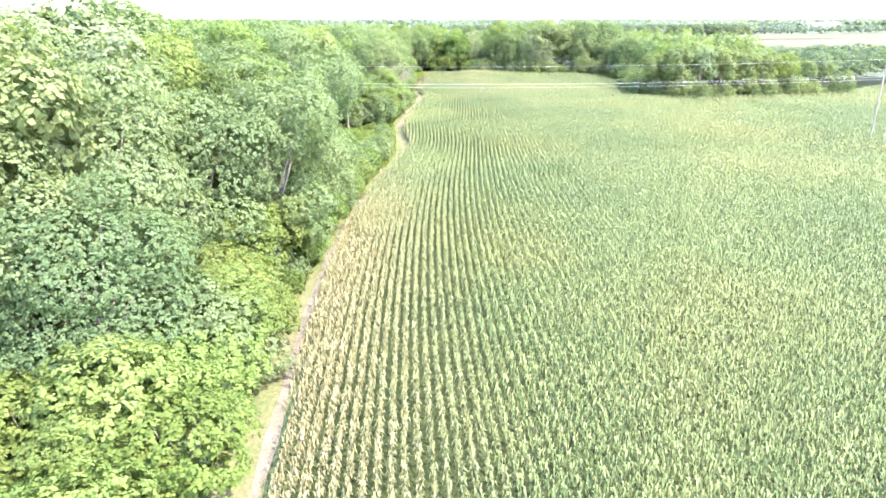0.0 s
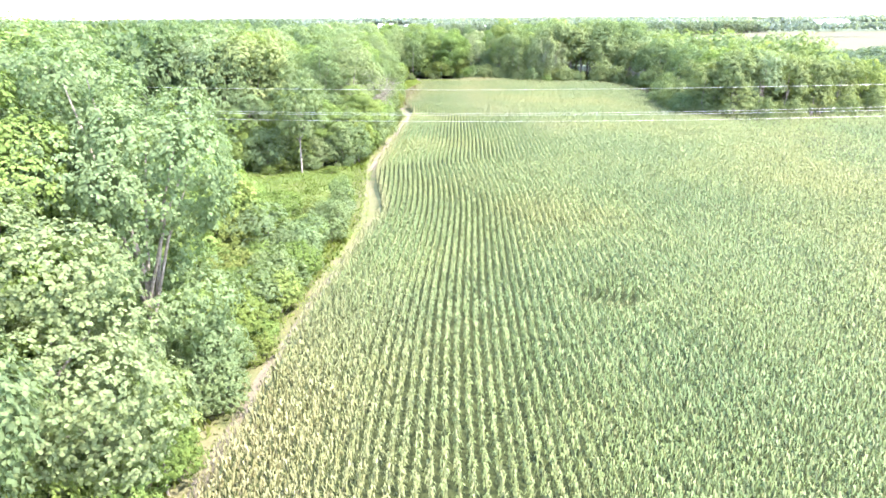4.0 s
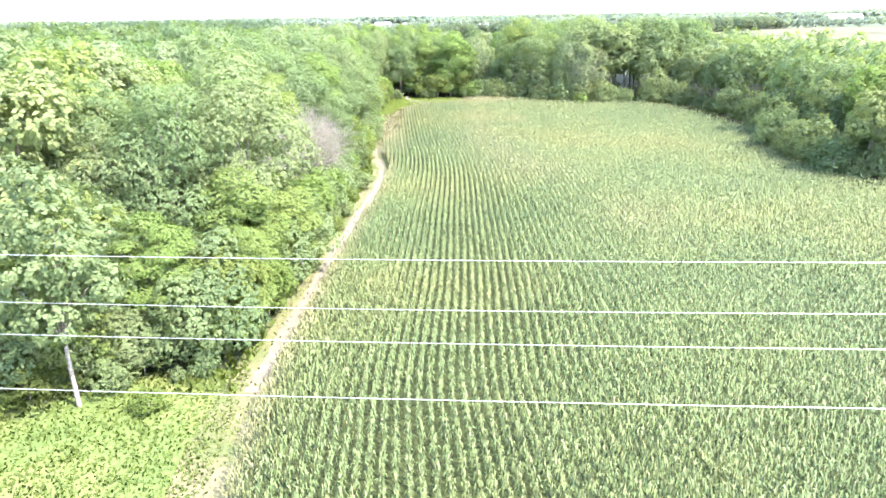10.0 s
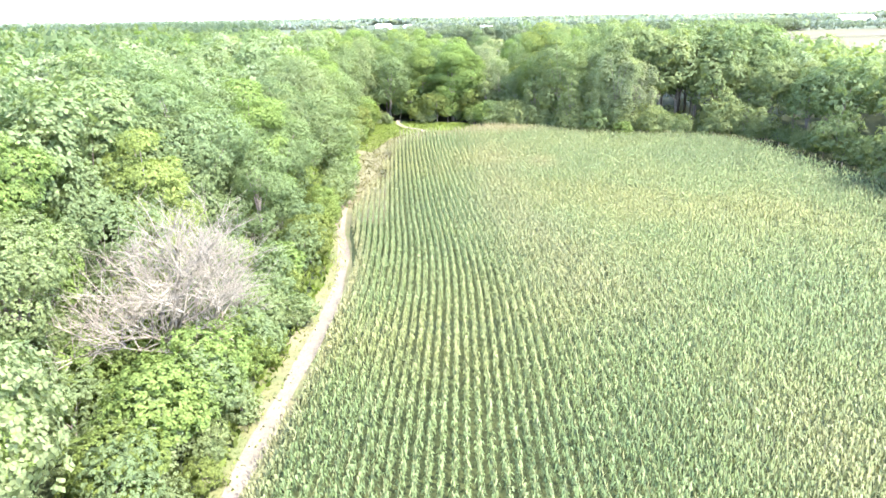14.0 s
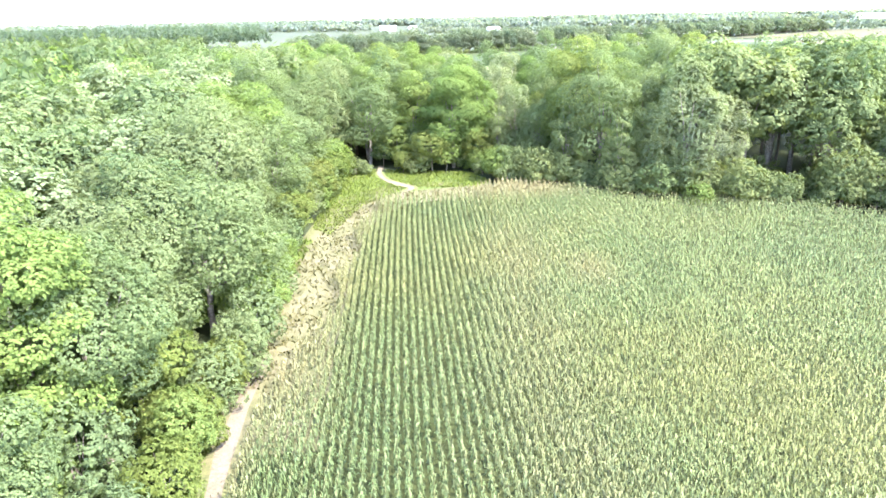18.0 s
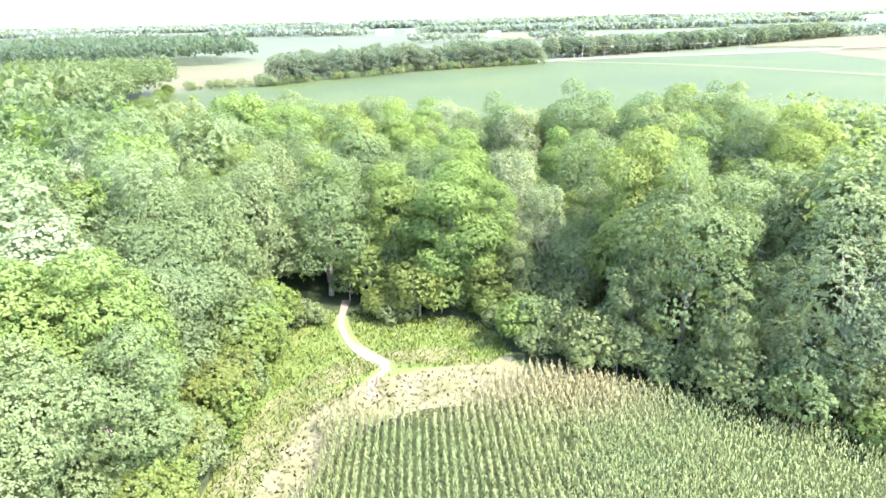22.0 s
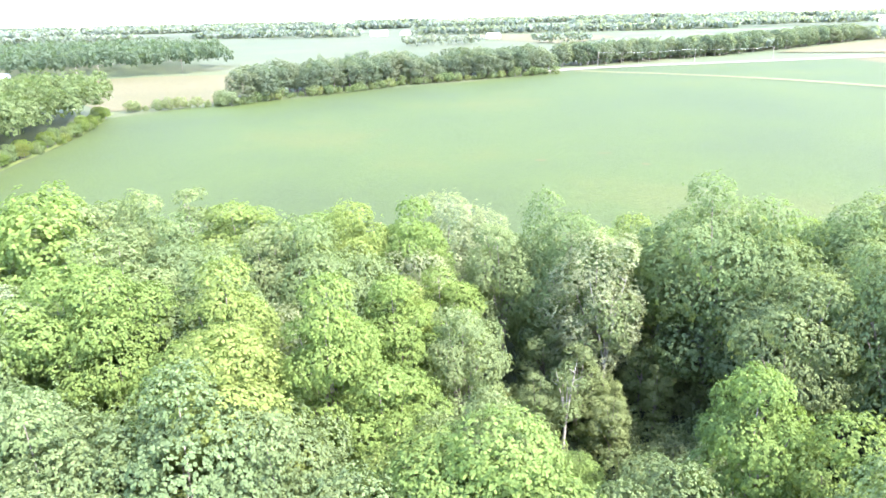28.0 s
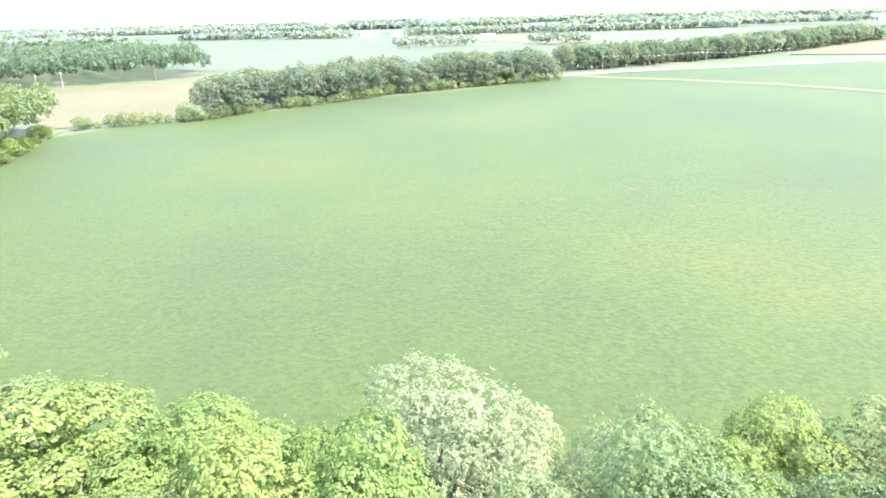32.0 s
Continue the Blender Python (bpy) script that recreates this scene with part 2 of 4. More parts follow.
# ---- plan ----
ROW_Y = [20, 36, 55, 73, 84, 98, 107, 119, 134, 144, 151, 158, 167, 175, 200, 215, 226, 240, 254, 266, 282, 296, 330]
ROW_X = [0.8, -0.2, -1.0, -1.3, -1.2, -0.8, -0.4, 0.2, 0.8, 0.6, 0.2, -0.2, 0.1, 0.5, 1.1, 1.5, 1.6, 1.1, -0.1, -1.0, -2.2, -3.2, -5.0]
EDGE_Y = [-40, 28, 56, 78, 100, 111, 123, 132, 140, 149, 160, 172, 191, 210, 233, 256, 275, 296, 312]
EDGE_X = [-9, -9.5, -11.3, -11.3, -10, -9, -8, -6.7, -7.5, -9, -9.5, -9, -8, -6.8, -6.3, -10, -11, -12, -11]
TOP = [(-11, 312), (-7, 320), (0, 325), (11, 326), (20, 323.5), (38, 314.5), (57, 310.5), (69, 302), (76, 286), (76, 268), (73, 255), (67, 232), (65, 217), (73, 210), (100, 214), (132, 225), (180, 262), (230, 270)]
CORN_AREA = [(230, -40)] + list(zip(EDGE_X, EDGE_Y)) + TOP[1:]


def smooth(ys, xs):
    """A function that runs smoothly through the given stations."""
    ys, xs = np.array(ys, float), np.array(xs, float)
    m = np.gradient(xs, ys)

    def f(y):
        y = np.clip(np.asarray(y, float), ys[0], ys[-1])
        i = np.clip(np.searchsorted(ys, y) - 1, 0, len(ys) - 2)
        h = ys[i + 1] - ys[i]
        t = (y - ys[i]) / h
        return (2 * t**3 - 3 * t**2 + 1) * xs[i] + (t**3 - 2 * t**2 + t) * h * m[i] + (3 * t**2 - 2 * t**3) * xs[i + 1] + (t**3 - t**2) * h * m[i + 1]
    return f


row_x, edge_x = smooth(ROW_Y, ROW_X), smooth(EDGE_Y, EDGE_X)


# ---- ground ----
def sheet(xs, ys, mat, name, lift=0.0):
    gx, gy = np.meshgrid(xs, ys)
    v = np.stack([gx, gy, lie(gx, gy) + lift], -1).reshape(-1, 3)
    n, m = len(xs), len(ys)
    a = (np.arange(m - 1)[:, None] * n + np.arange(n - 1)).ravel()
    return mesh_of(name, v, np.stack([a, a + 1, a + n + 1, a + n], 1), mat, True)


xs = np.unique(np.r_[-6000, -3000, -1500, -800, -400, np.arange(-240, 281, 8), 400, 800, 1500, 3000, 6000])
ys = np.unique(np.r_[-3000, -1000, -300, np.arange(-60, 360, 4), np.arange(360, 800, 20), 900, 1200, 1800, 3000, 6000])
tagged(new("ground", sheet(xs, ys, GROUND, "ground")), "gently rolling farmland reaching the horizon", "ground", kind="structure")


def patch_of(name, poly, mat, lift, label, category, step=6.0):
    """A field or clearing: a polygon laid over the lie of the land, cut in strips."""
    px, py = np.array(poly, float).T
    rows = []
    for y in np.arange(py.min(), py.max() + step, step).clip(py.min() + 1e-3, py.max() - 1e-3):
        cut = sorted((xb - xa) * (y - ya) / (yb - ya) + xa for (xa, ya), (xb, yb) in zip(poly, poly[1:] + poly[:1]) if (ya > y) != (yb > y))
        rows.append((y, cut[0], cut[-1]))
    n = 12
    v = []
    for y, a, b in rows:
        x = np.linspace(a, b, n)
        v.append(np.stack([x, np.full(n, y), lie(x, y) + lift], 1))
    i = (np.arange(len(rows) - 1)[:, None] * n + np.arange(n - 1)).ravel()
    me = mesh_of(name, np.concatenate(v), np.stack([i, i + 1, i + n + 1, i + n], 1), mat, True)
    return tagged(new(name, me), label, category, kind="structure")


def strip_of(name, line, width, mat, lift, label, category, wobble=0.0):
    """A track or road along a line of stations."""
    y, x = np.array(line, float)[:, 1], np.array(line, float)[:, 0]
    s = np.r_[0, np.cumsum(np.hypot(np.diff(x), np.diff(y)))]
    u = np.linspace(0, s[-1], int(s[-1] / 2) + 2)
    cx, cy = smooth(s, x)(u), smooth(s, y)(u)
    dx, dy = np.gradient(cx), np.gradient(cy)
    k = np.hypot(dx, dy)
    w = width / 2 * (1 + wobble * np.array([noise.noise((float(a) * 0.15, 0, 3.7)) for a in u]))
    v = []
    for side in (-1, -0.4, 0.4, 1):
        v.append(np.stack([cx + side * w * dy / k, cy - side * w * dx / k, lie(cx, cy) + lift], 1))
    v = np.stack(v, 1).reshape(-1, 3)
    i = (np.arange(len(u) - 1)[:, None] * 4 + np.arange(3)).ravel()
    me = mesh_of(name, v, np.stack([i, i + 1, i + 5, i + 4], 1), mat, True)
    return tagged(new(name, me), label, category, kind="structure")


WOODS_L = [(-60, -60), (-14, -60), (-15.5, 40), (-17, 85), (-30, 93), (-37, 104), (-38, 134), (-42, 138), (-60, 139), (-60, 160), (-30, 163), (-18, 168), (-17, 185), (-19, 200), (-19, 225), (-17, 240), (-18, 262), (-20, 285), (-20, 305), (-18, 322), (-16, 346), (8, 347), (14, 333), (24, 328), (40, 319), (58, 314), (73, 308), (81, 290), (81, 268), (77, 252), (71, 233), (70, 221), (78, 216), (100, 220), (130, 231), (150, 262), (150, 405), (30, 409), (0, 409), (-60, 409)]
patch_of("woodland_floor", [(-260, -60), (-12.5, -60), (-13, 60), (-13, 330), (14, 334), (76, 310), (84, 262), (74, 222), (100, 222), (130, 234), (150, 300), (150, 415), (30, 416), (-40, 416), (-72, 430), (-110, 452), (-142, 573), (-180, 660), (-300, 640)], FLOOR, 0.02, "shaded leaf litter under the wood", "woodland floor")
patch_of("corn_soil", CORN_AREA, SOIL, 0.04, "soil between the corn rows, coloured dark green for shade", "field soil", 4.0)
strip_of("grass_verge", [(x - 2.2, y) for x, y in zip(EDGE_X, EDGE_Y)] + [(-11, 321), (-3, 329), (8, 330)], 3.6, VERGE, 0.08, "dry pale grass verge beside the corn", "verge", 0.25)
strip_of("dry_grass_band", [(edge_x(y) + 1.2, y) for y in (254, 264, 276, 288, 300, 310)] + [(-5.5, 318.5), (0.5, 322), (8, 324), (14, 326)], 8.0, DRY, 0.10, "pale dry grass band between corn and wood", "verge", 0.2)
strip_of("dirt_track", [(edge_x(y) - 1.6, y) for y in (160, 170, 180, 195, 210, 225, 240, 256, 268)], 1.3, DIRT, 0.12, "pale bare dirt track along the corn edge", "track", 0.5)
strip_of("bare_strip", [(edge_x(y) - 0.9, y) for y in (24, 32, 42, 54, 68, 84, 100, 112)], 0.8, DIRT, 0.12, "bare pale strip between corn and wood", "track", 0.8)
strip_of("woodland_path", [(-2.5, 321), (-3, 324), (-1.5, 327.5), (-4, 330), (-6.5, 333), (-8.5, 338), (-9, 346)], 1.4, DIRT, 0.14, "pale sandy path leading into the wood", "path", 0.9)
patch_of("power_line_clearing", [(-120, 139), (-30, 137), (-28, 96), (-16, 86), (-12.5, 86), (-11, 112), (-8.8, 132), (-9.5, 140), (-11.5, 163.5), (-120, 162.5)], MEADOW, 0.06, "bright weedy clearing under the power line", "clearing")
patch_of("meadow_corner", [(-14, 300), (-12, 300), (-10, 316), (-3, 326), (10, 327), (14, 331), (10, 338), (-12, 342), (-16, 330)], MEADOW, 0.06, "yellow-green rough meadow in the field corner", "meadow")
BEAN_AREA = [(-50, 418), (0, 416), (30, 416), (120, 414), (240, 408), (262, 640), (230, 691), (203, 733), (156, 781), (112, 814), (90, 824), (81, 806), (22, 762), (-13, 741), (-48, 718), (-71, 691), (-120, 664), (-149, 626), (-133, 574), (-124, 515), (-102, 444), (-72, 428)]
patch_of("bean_field", BEAN_AREA, BEANS, 0.3, "broad even green soybean field", "field", 10)
patch_of("far_field", [(246, 400), (800, 430), (900, 900), (560, 940), (335, 892), (323, 642), (266, 636)], STUBBLE, 0.2, "pale tan field past the soybeans", "field", 20)
patch_of("side_field", [(-140, 335), (-62, 340), (-58, 372), (-140, 385)], STUBBLE, 0.1, "small pale field among the trees", "field")
strip_of("grass_margin", [(-104, 447), (-127, 517), (-134, 565), (-143, 605), (-155, 645)], 2.6, MEADOW, 0.36, "pale grass margin between soybeans and wood", "verge", 0.3)


# ---- corn: one thing a row, each plant a tuft of arching blades ----
rng = np.random.default_rng(7)


def dryness(x, y):
    """How far the crop has turned to straw: along the wood's edge, in the far corner and in a thin streak."""
    off = x - edge_x(y)
    a = np.clip(1.15 - off / 13, 0, 1) * np.clip((112 - y) / 48, 0, 1) * 0.9
    c = np.clip(1 - off / 7.5, 0, 1) * np.clip((y - 250) / 14, 0, 1) * 0.95
    e = np.clip(1 - off / 1.8, 0, 1) * 0.55
    s = np.exp(-(((x - 14 - 0.06 * np.clip(262 - y, -40, 60) - 1.5 * np.sin(y * 0.09)) / (5 + 0.05 * np.clip(270 - y, 0, 60))) ** 2)) * np.clip((y - 212) / 14, 0, 1) * np.clip((312 - y) / 20, 0, 1) * 0.34
    s = np.maximum(s, 0.5 * np.exp(-((x - 21.5) / 3.2) ** 2 - ((y - 285) / 4.5) ** 2))
    s = np.maximum(s, 0.3 * np.exp(-((x - 28) / 5) ** 2 - ((y - 198) / 9) ** 2))
    t = np.clip((y - 313) / 6, 0, 1) * np.clip((30 - x) / 9, 0, 1) * 0.8
    return np.clip(np.maximum.reduce([a, c, e, s, t]), 0, 1)


def corn_tufts(x, y, blades, width, reach):
    """Verts, tris and dryness for tufts at x, y: every blade rises from the stalk, bends and droops."""
    n = len(x)
    lodged = np.exp(-(((x - 16.8) / 3.2) ** 2 + ((y - 100) / 2.3) ** 2) ** 2)
    tall = (2.1 + 0.22 * rng.random(n)) * (1 - 0.5 * lodged)
    base = lie(x, y)
    d = np.clip(dryness(x, y) + 0.09 * rng.standard_normal(n) * (dryness(x, y) > 0.03), 0, 1)
    vs, tones, ups = [], [], []
    for k in range(blades):
        turn = rng.random(n) * 2 * math.pi
        h = tall * (0.30 + 0.62 * (k + rng.random(n)) / blades)
        r = reach * (0.7 + 0.6 * rng.random(n))
        cx, sx = 0.66 * np.cos(turn), np.sin(turn)
        lean = lodged * 1.1
        mx, my = x + 0.5 * r * cx - lean * 0.6, y + 0.5 * r * sx - lean * 0.5
        mz = base + h + (0.30 + 0.12 * rng.random(n)) * (1 - 0.6 * lodged)
        tx, ty = x + r * cx - lean * 1.2, y + r * sx - lean * 0.9
        tz = mz - 0.10 - 0.35 * rng.random(n) * (1 + lodged)
        w = width * (0.7 + 0.6 * rng.random(n)) / 2
        vs.append(np.stack([np.stack([x, y, base + h - 0.15], 1), np.stack([mx - w * sx, my + w * cx, mz], 1), np.stack([mx + w * sx, my - w * cx, mz], 1), np.stack([tx, ty, tz], 1)], 1))
        tones.append(np.repeat(d[:, None], 4, 1))
        up = np.stack([0.7 * cx, 0.7 * sx, np.ones(n) * 0.8], 1) + rng.normal(0, 0.3, (n, 3))
        ups.append(np.repeat(up / np.linalg.norm(up, axis=1)[:, None], 4, 0))
    lean, top, w = rng.normal(0, 0.10, (n, 2)), base + tall + 0.10, width * 0.2
    vs.append(np.stack([np.stack([x, y, top - 0.1], 1), np.stack([x - w, y, top + 0.16], 1), np.stack([x + w, y, top + 0.16], 1), np.stack([x + lean[:, 0], y + lean[:, 1], top + 0.36], 1)], 1))
    tones.append(np.repeat(np.maximum(d, 0.4)[:, None], 4, 1))
    ups.append(np.repeat(unit(rng.normal(0, 0.8, (n, 3)) + [0, -0.4, 0.5]), 4, 0))
    v = np.concatenate(vs).reshape(-1, 3)
    a = np.arange(len(v) // 4) * 4
    f = np.concatenate([np.stack([a, a + 2, a + 1], 1), np.stack([a + 1, a + 2, a + 3], 1)])
    return v, f, np.concatenate(tones).ravel(), np.concatenate(ups)


for k in range(-6, 246):
    off = -11.4 + 0.76 * k
    close = off < 34
    step = 0.21 if close else 0.32 if off < 70 else 0.8
    top = 328 if off < 76 else 275
    y = np.arange(18.0, top, step)
    y = y + rng.uniform(-0.12, 0.12, len(y))
    x = off + row_x(y) + rng.normal(0, 0.055, len(y))
    keep = inside(x, y, CORN_AREA) & (rng.random(len(y)) > 0.04)
    keep &= y > np.abs(x - 3) * 1.25 - 20
    keep &= x - edge_x(y) > 4.6 * np.clip((y - 256) / 26, 0, 1) + 0.9 * np.sin(y * 0.37) * np.clip((y - 256) / 26, 0, 1)
    keep &= (np.hypot((x - 16.8) / 2.6, (y - 100) / 1.9) > 1) | (rng.random(len(y)) > 0.5)
    keep &= (y < 317 + np.clip(x - 5, 0, 30) * 0.95 + 0.6 * np.sin(x * 1.3))
    keep &= (np.hypot((x - 2.5) / 1.1, y - 314.5) > 1) & (np.hypot((x - 16) / 0.9, (y - 312) / 1.2) > 1)
    if keep.sum() < 8:
        continue
    v, f, d, up = corn_tufts(x[keep], y[keep], 5 if close else 4 if off < 70 else 3, 0.125 if close else 0.15 if off < 70 else 0.21, 0.44 if close else 0.47 if off < 70 else 0.60)
    thing("corn_row", "row of tall green corn, straw-coloured where it has dried" if off < 6 else "row of tall green corn in dense leaf", "corn row", "corn rows", mesh_of("corn_row", v, f, CORN, True, [("dry", d)], up), "stuff")


# ---- trees ----
def clumps(p, nrm, size, g):
    """Small irregular leaf clumps, each a bent four-cornered blade at p that faces nrm."""
    m = len(p)
    a = np.cross(nrm, g.standard_normal((m, 3)))
    a /= np.linalg.norm(a, axis=1)[:, None]
    b = np.cross(nrm, a)
    s = (size * g.uniform(0.5, 1.3, m) / 2)[:, None]
    k = g.uniform(0.55, 1.15, (m, 8, 1)) * np.array([1.25, 1.0, 0.85, 0.8, 1.25, 1.0, 0.85, 0.8])[:, None]
    bend = nrm * s * g.uniform(-0.1, 0.45, m)[:, None]
    v = np.stack([p + s * (a * k[:, 0] + b * k[:, 1] * 0.5) - bend, p + s * (b * k[:, 2] - a * k[:, 3] * 0.5) + bend, p - s * (a * k[:, 4] + b * k[:, 5] * 0.5) - bend, p - s * (b * k[:, 6] - a * k[:, 7] * 0.5) + bend], 1).reshape(-1, 3)
    return v, np.arange(m * 4).reshape(-1, 4)


def even_dirs(k, g):
    """About evenly spread directions on a sphere, turned at random."""
    i = np.arange(k) + 0.5
    z = 1 - 2 * i / k
    t = i * 2.399963 + g.uniform(0, 6.28)
    r = np.sqrt(1 - z * z)
    return np.stack([r * np.cos(t), r * np.sin(t), z], 1)


def crown_of(seed, n, leaf, rx, rz, zc, lobes=40, tuft=0.62, leaves=11, plate=0.75, low=-0.7, cone=0.0, up=0.45, droop=0.35, gap=0.16, narrow=0.42):
    """Foliage: boughs of uneven size round the crown, each clad in rosettes of leaves that spread from a twig's end.

    tuft: a rosette's breadth; plate: how flat the boughs are; gap: the share of rosettes left out; leaf: a leaf's length.
    """
    g = np.random.default_rng(seed)
    d = unit(even_dirs(lobes, g) + g.normal(0, 0.22, (lobes, 3)))
    d = d[d[:, 2] > low]
    r = g.uniform(0.46, 0.92 if plate > 0.6 else 0.78, len(d))
    taper = np.clip(1 - cone * (d[:, 2] * r * 0.6 + 0.3), 0.25, 1.3)
    c = np.stack([rx * d[:, 0] * r * taper, rx * d[:, 1] * r * taper, zc + rz * d[:, 2] * r], 1)
    rad = rx * g.uniform(0.22, 0.46, len(c)) * (1.28 - 0.4 * r) * np.clip(taper, 0.5, 1.1)
    flat = np.array([1.0, 1.0, plate])
    cs, es = [], []
    for ci, ri in zip(c, rad):
        k = max(6, int(4 * math.pi * ri**2 / (tuft**2 * 0.42)))
        e = unit(even_dirs(k, g) + g.normal(0, 0.16, (k, 3)))
        es.append(e)
        cs.append(ci + e * flat * ri * (g.uniform(0.82, 1.08, (k, 1)) + 0.4 * g.random((k, 1)) * (g.random((k, 1)) < 0.14)))
    p, e = np.concatenate(cs), np.concatenate(es)
    own = np.repeat(np.arange(len(c)), [len(q) for q in cs])
    dist = np.linalg.norm((p[:, None] - c[None]) / flat, axis=2) / rad[None]
    dist[np.arange(len(p)), own] = 9
    hull = unit((p - [0, 0, zc]) / [rx, rx, rz])
    open_side = (e * hull).sum(1) + 0.3 * e[:, 2]
    keep = (dist.min(1) > 0.8) & (open_side > -0.25) & (g.random(len(p)) > gap)
    p, e, hull = p[keep], e[keep], hull[keep]
    most = max(8, n // leaves)
    if len(p) > most:
        k = g.permutation(len(p))[:most]
        p, e, hull = p[k], e[k], hull[k]
    m = len(p)
    axis = unit(e * 0.6 + hull * 0.25 + g.normal(0, 0.18, (m, 3)) + [0, 0, up])
    a = unit(np.cross(axis, g.standard_normal((m, 3))))
    b = np.cross(axis, a)
    size = tuft * g.uniform(0.75, 1.25, m) / 2
    vs, ns = [], []
    for i in range(leaves):
        t = 2 * math.pi * (i * 0.618 + g.uniform(-0.06, 0.06, m)) + size * 40
        inner = 0.45 + 0.55 * ((i * 0.382) % 1.0)
        out = a * np.cos(t)[:, None] + b * np.sin(t)[:, None]
        side = -a * np.sin(t)[:, None] + b * np.cos(t)[:, None]
        s = (size * inner * g.uniform(0.8, 1.2, m))[:, None]
        high = axis * (size * (0.75 - 0.75 * inner))[:, None]
        rise = g.uniform(0.05, 0.4, m)[:, None]
        heart = p + g.normal(0, 0.16, (m, 3)) * size[:, None]
        root = heart + high + out * np.maximum(s - leaf, 0.1 * s)
        tip = heart + high + out * s * 1.15 + axis * s * (rise - droop * inner) - [0, 0, 0.05]
        half = side * leaf * narrow * g.uniform(0.8, 1.25, m)[:, None]
        mid = (root * 0.45 + tip * 0.55) + axis * leaf * 0.16
        vs.append(np.stack([root, mid - half, tip, mid + half], 1))
        ns.append(unit(axis * 0.75 + out * 0.4 * inner + e * 0.35 + g.normal(0, 0.27, (m, 3))))
    v = np.concatenate(vs).reshape(-1, 3)
    soft = np.repeat(np.concatenate(ns), 4, 0)
    return v, np.arange(len(v)).reshape(-1, 4), c, soft


def wood_of(seed, tips, zc, girth, limbs=5, sides=6):
    """Trunk and main limbs that reach into the boughs."""
    g = random.Random(seed)
    fork = zc * 0.62
    pieces = [tube([(0, 0, -0.3), (g.uniform(-0.15, 0.15), g.uniform(-0.15, 0.15), fork * 0.5), (g.uniform(-0.3, 0.3), g.uniform(-0.3, 0.3), fork), (g.uniform(-0.6, 0.6), g.uniform(-0.6, 0.6), zc * 1.15)], [girth * 1.25, girth, girth * 0.8, girth * 0.25], sides)]
    for t in g.sample(list(map(tuple, tips)), min(limbs, len(tips))):
        z = fork * g.uniform(0.7, 1.0)
        mid = (t[0] * 0.5, t[1] * 0.5, z + (t[2] - z) * 0.6)
        pieces.append(tube([(0, 0, z), mid, t], [girth * 0.45, girth * 0.3, girth * 0.08], max(4, sides - 2)))
    return joined(pieces)


def tree_of(name, label, category, seed, mat, n, card, rx, rz, zc, girth=0.28, limbs=5, group="", **form):
    v, f, tips, soft = crown_of(seed, n, card, rx, rz, zc, **form)
    t = thing(name, label, category, group)
    part("trunk", mesh_of("trunk", *wood_of(seed, tips, zc, girth, limbs), BARK, True), t)
    part("crown", mesh_of("crown", v, f, mat, True, normals=soft), t)
    return t


FULL = 46000
SIZES = [(5.2, 8.8, 9.6), (5.7, 8.4, 9.4), (4.9, 9.0, 9.8), (5.9, 8.6, 9.2), (5.4, 9.0, 9.4)]
HIGH = [tree_of("broadleaf_tree", "tall oak with a dense rounded green crown", "tree", 11 + i, LEAF, FULL, 0.19, *z, group="woodland trees", limbs=8, lobes=45, tuft=(0.42, 0.38, 0.46, 0.40, 0.37)[i], leaves=5, gap=0.2) for i, z in enumerate(SIZES)]
LIME = [tree_of("yellow_green_tree", "bright yellow-green tree with layered leafy boughs", "tree", 31 + i, LEAF_YELLOW, FULL, 0.18, rx, rz, zc, group="woodland trees", lobes=43, plate=0.5, up=0.7, gap=0.1, limbs=8, tuft=0.42, leaves=5) for i, (rx, rz, zc) in enumerate([(4.2, 8.4, 8.8), (4.9, 8.2, 8.6)])]
PALE_TREES = [tree_of("silvery_tree", "pale silvery-green tree with fine upright sprays", "tree", 41 + i, LEAF_SILVER, FULL, 0.23, rx, rz, zc, group="woodland trees", lobes=48, tuft=0.40, leaves=6, plate=1.1, up=0.8, droop=-0.5, narrow=0.2, gap=0.2, limbs=8) for i, (rx, rz, zc) in enumerate([(4.4, 8.8, 9.6), (5.1, 8.4, 9.2)])]
DEEP = [tree_of("dark_green_tree", "dark blue-green tree, narrow at the top", "tree", 51 + i, LEAF_BLUE, FULL, 0.19, rx, rz, zc, group="woodland trees", cone=0.6, lobes=46, tuft=0.43, leaves=5, plate=0.8, limbs=7) for i, (rx, rz, zc) in enumerate([(4.6, 8.6, 9.4), (4.2, 8.4, 9.2)])]
MID = [tree_of("woodland_tree", "tall woodland tree with a full green crown", "tree", 61 + i, m, 9000, 0.36, rx, rz, zc, limbs=3, group="woodland trees", lobes=50, tuft=0.86, leaves=7, low=-0.35) for i, (m, rx, rz, zc) in enumerate([(LEAF, 5.2, 8.2, 10.8), (LEAF, 5.6, 7.8, 10.6), (LEAF_BLUE, 5.0, 8.6, 10.0), (LEAF_SILVER, 5.0, 8.0, 10.2), (LEAF_YELLOW, 4.6, 7.8, 10.0)])]
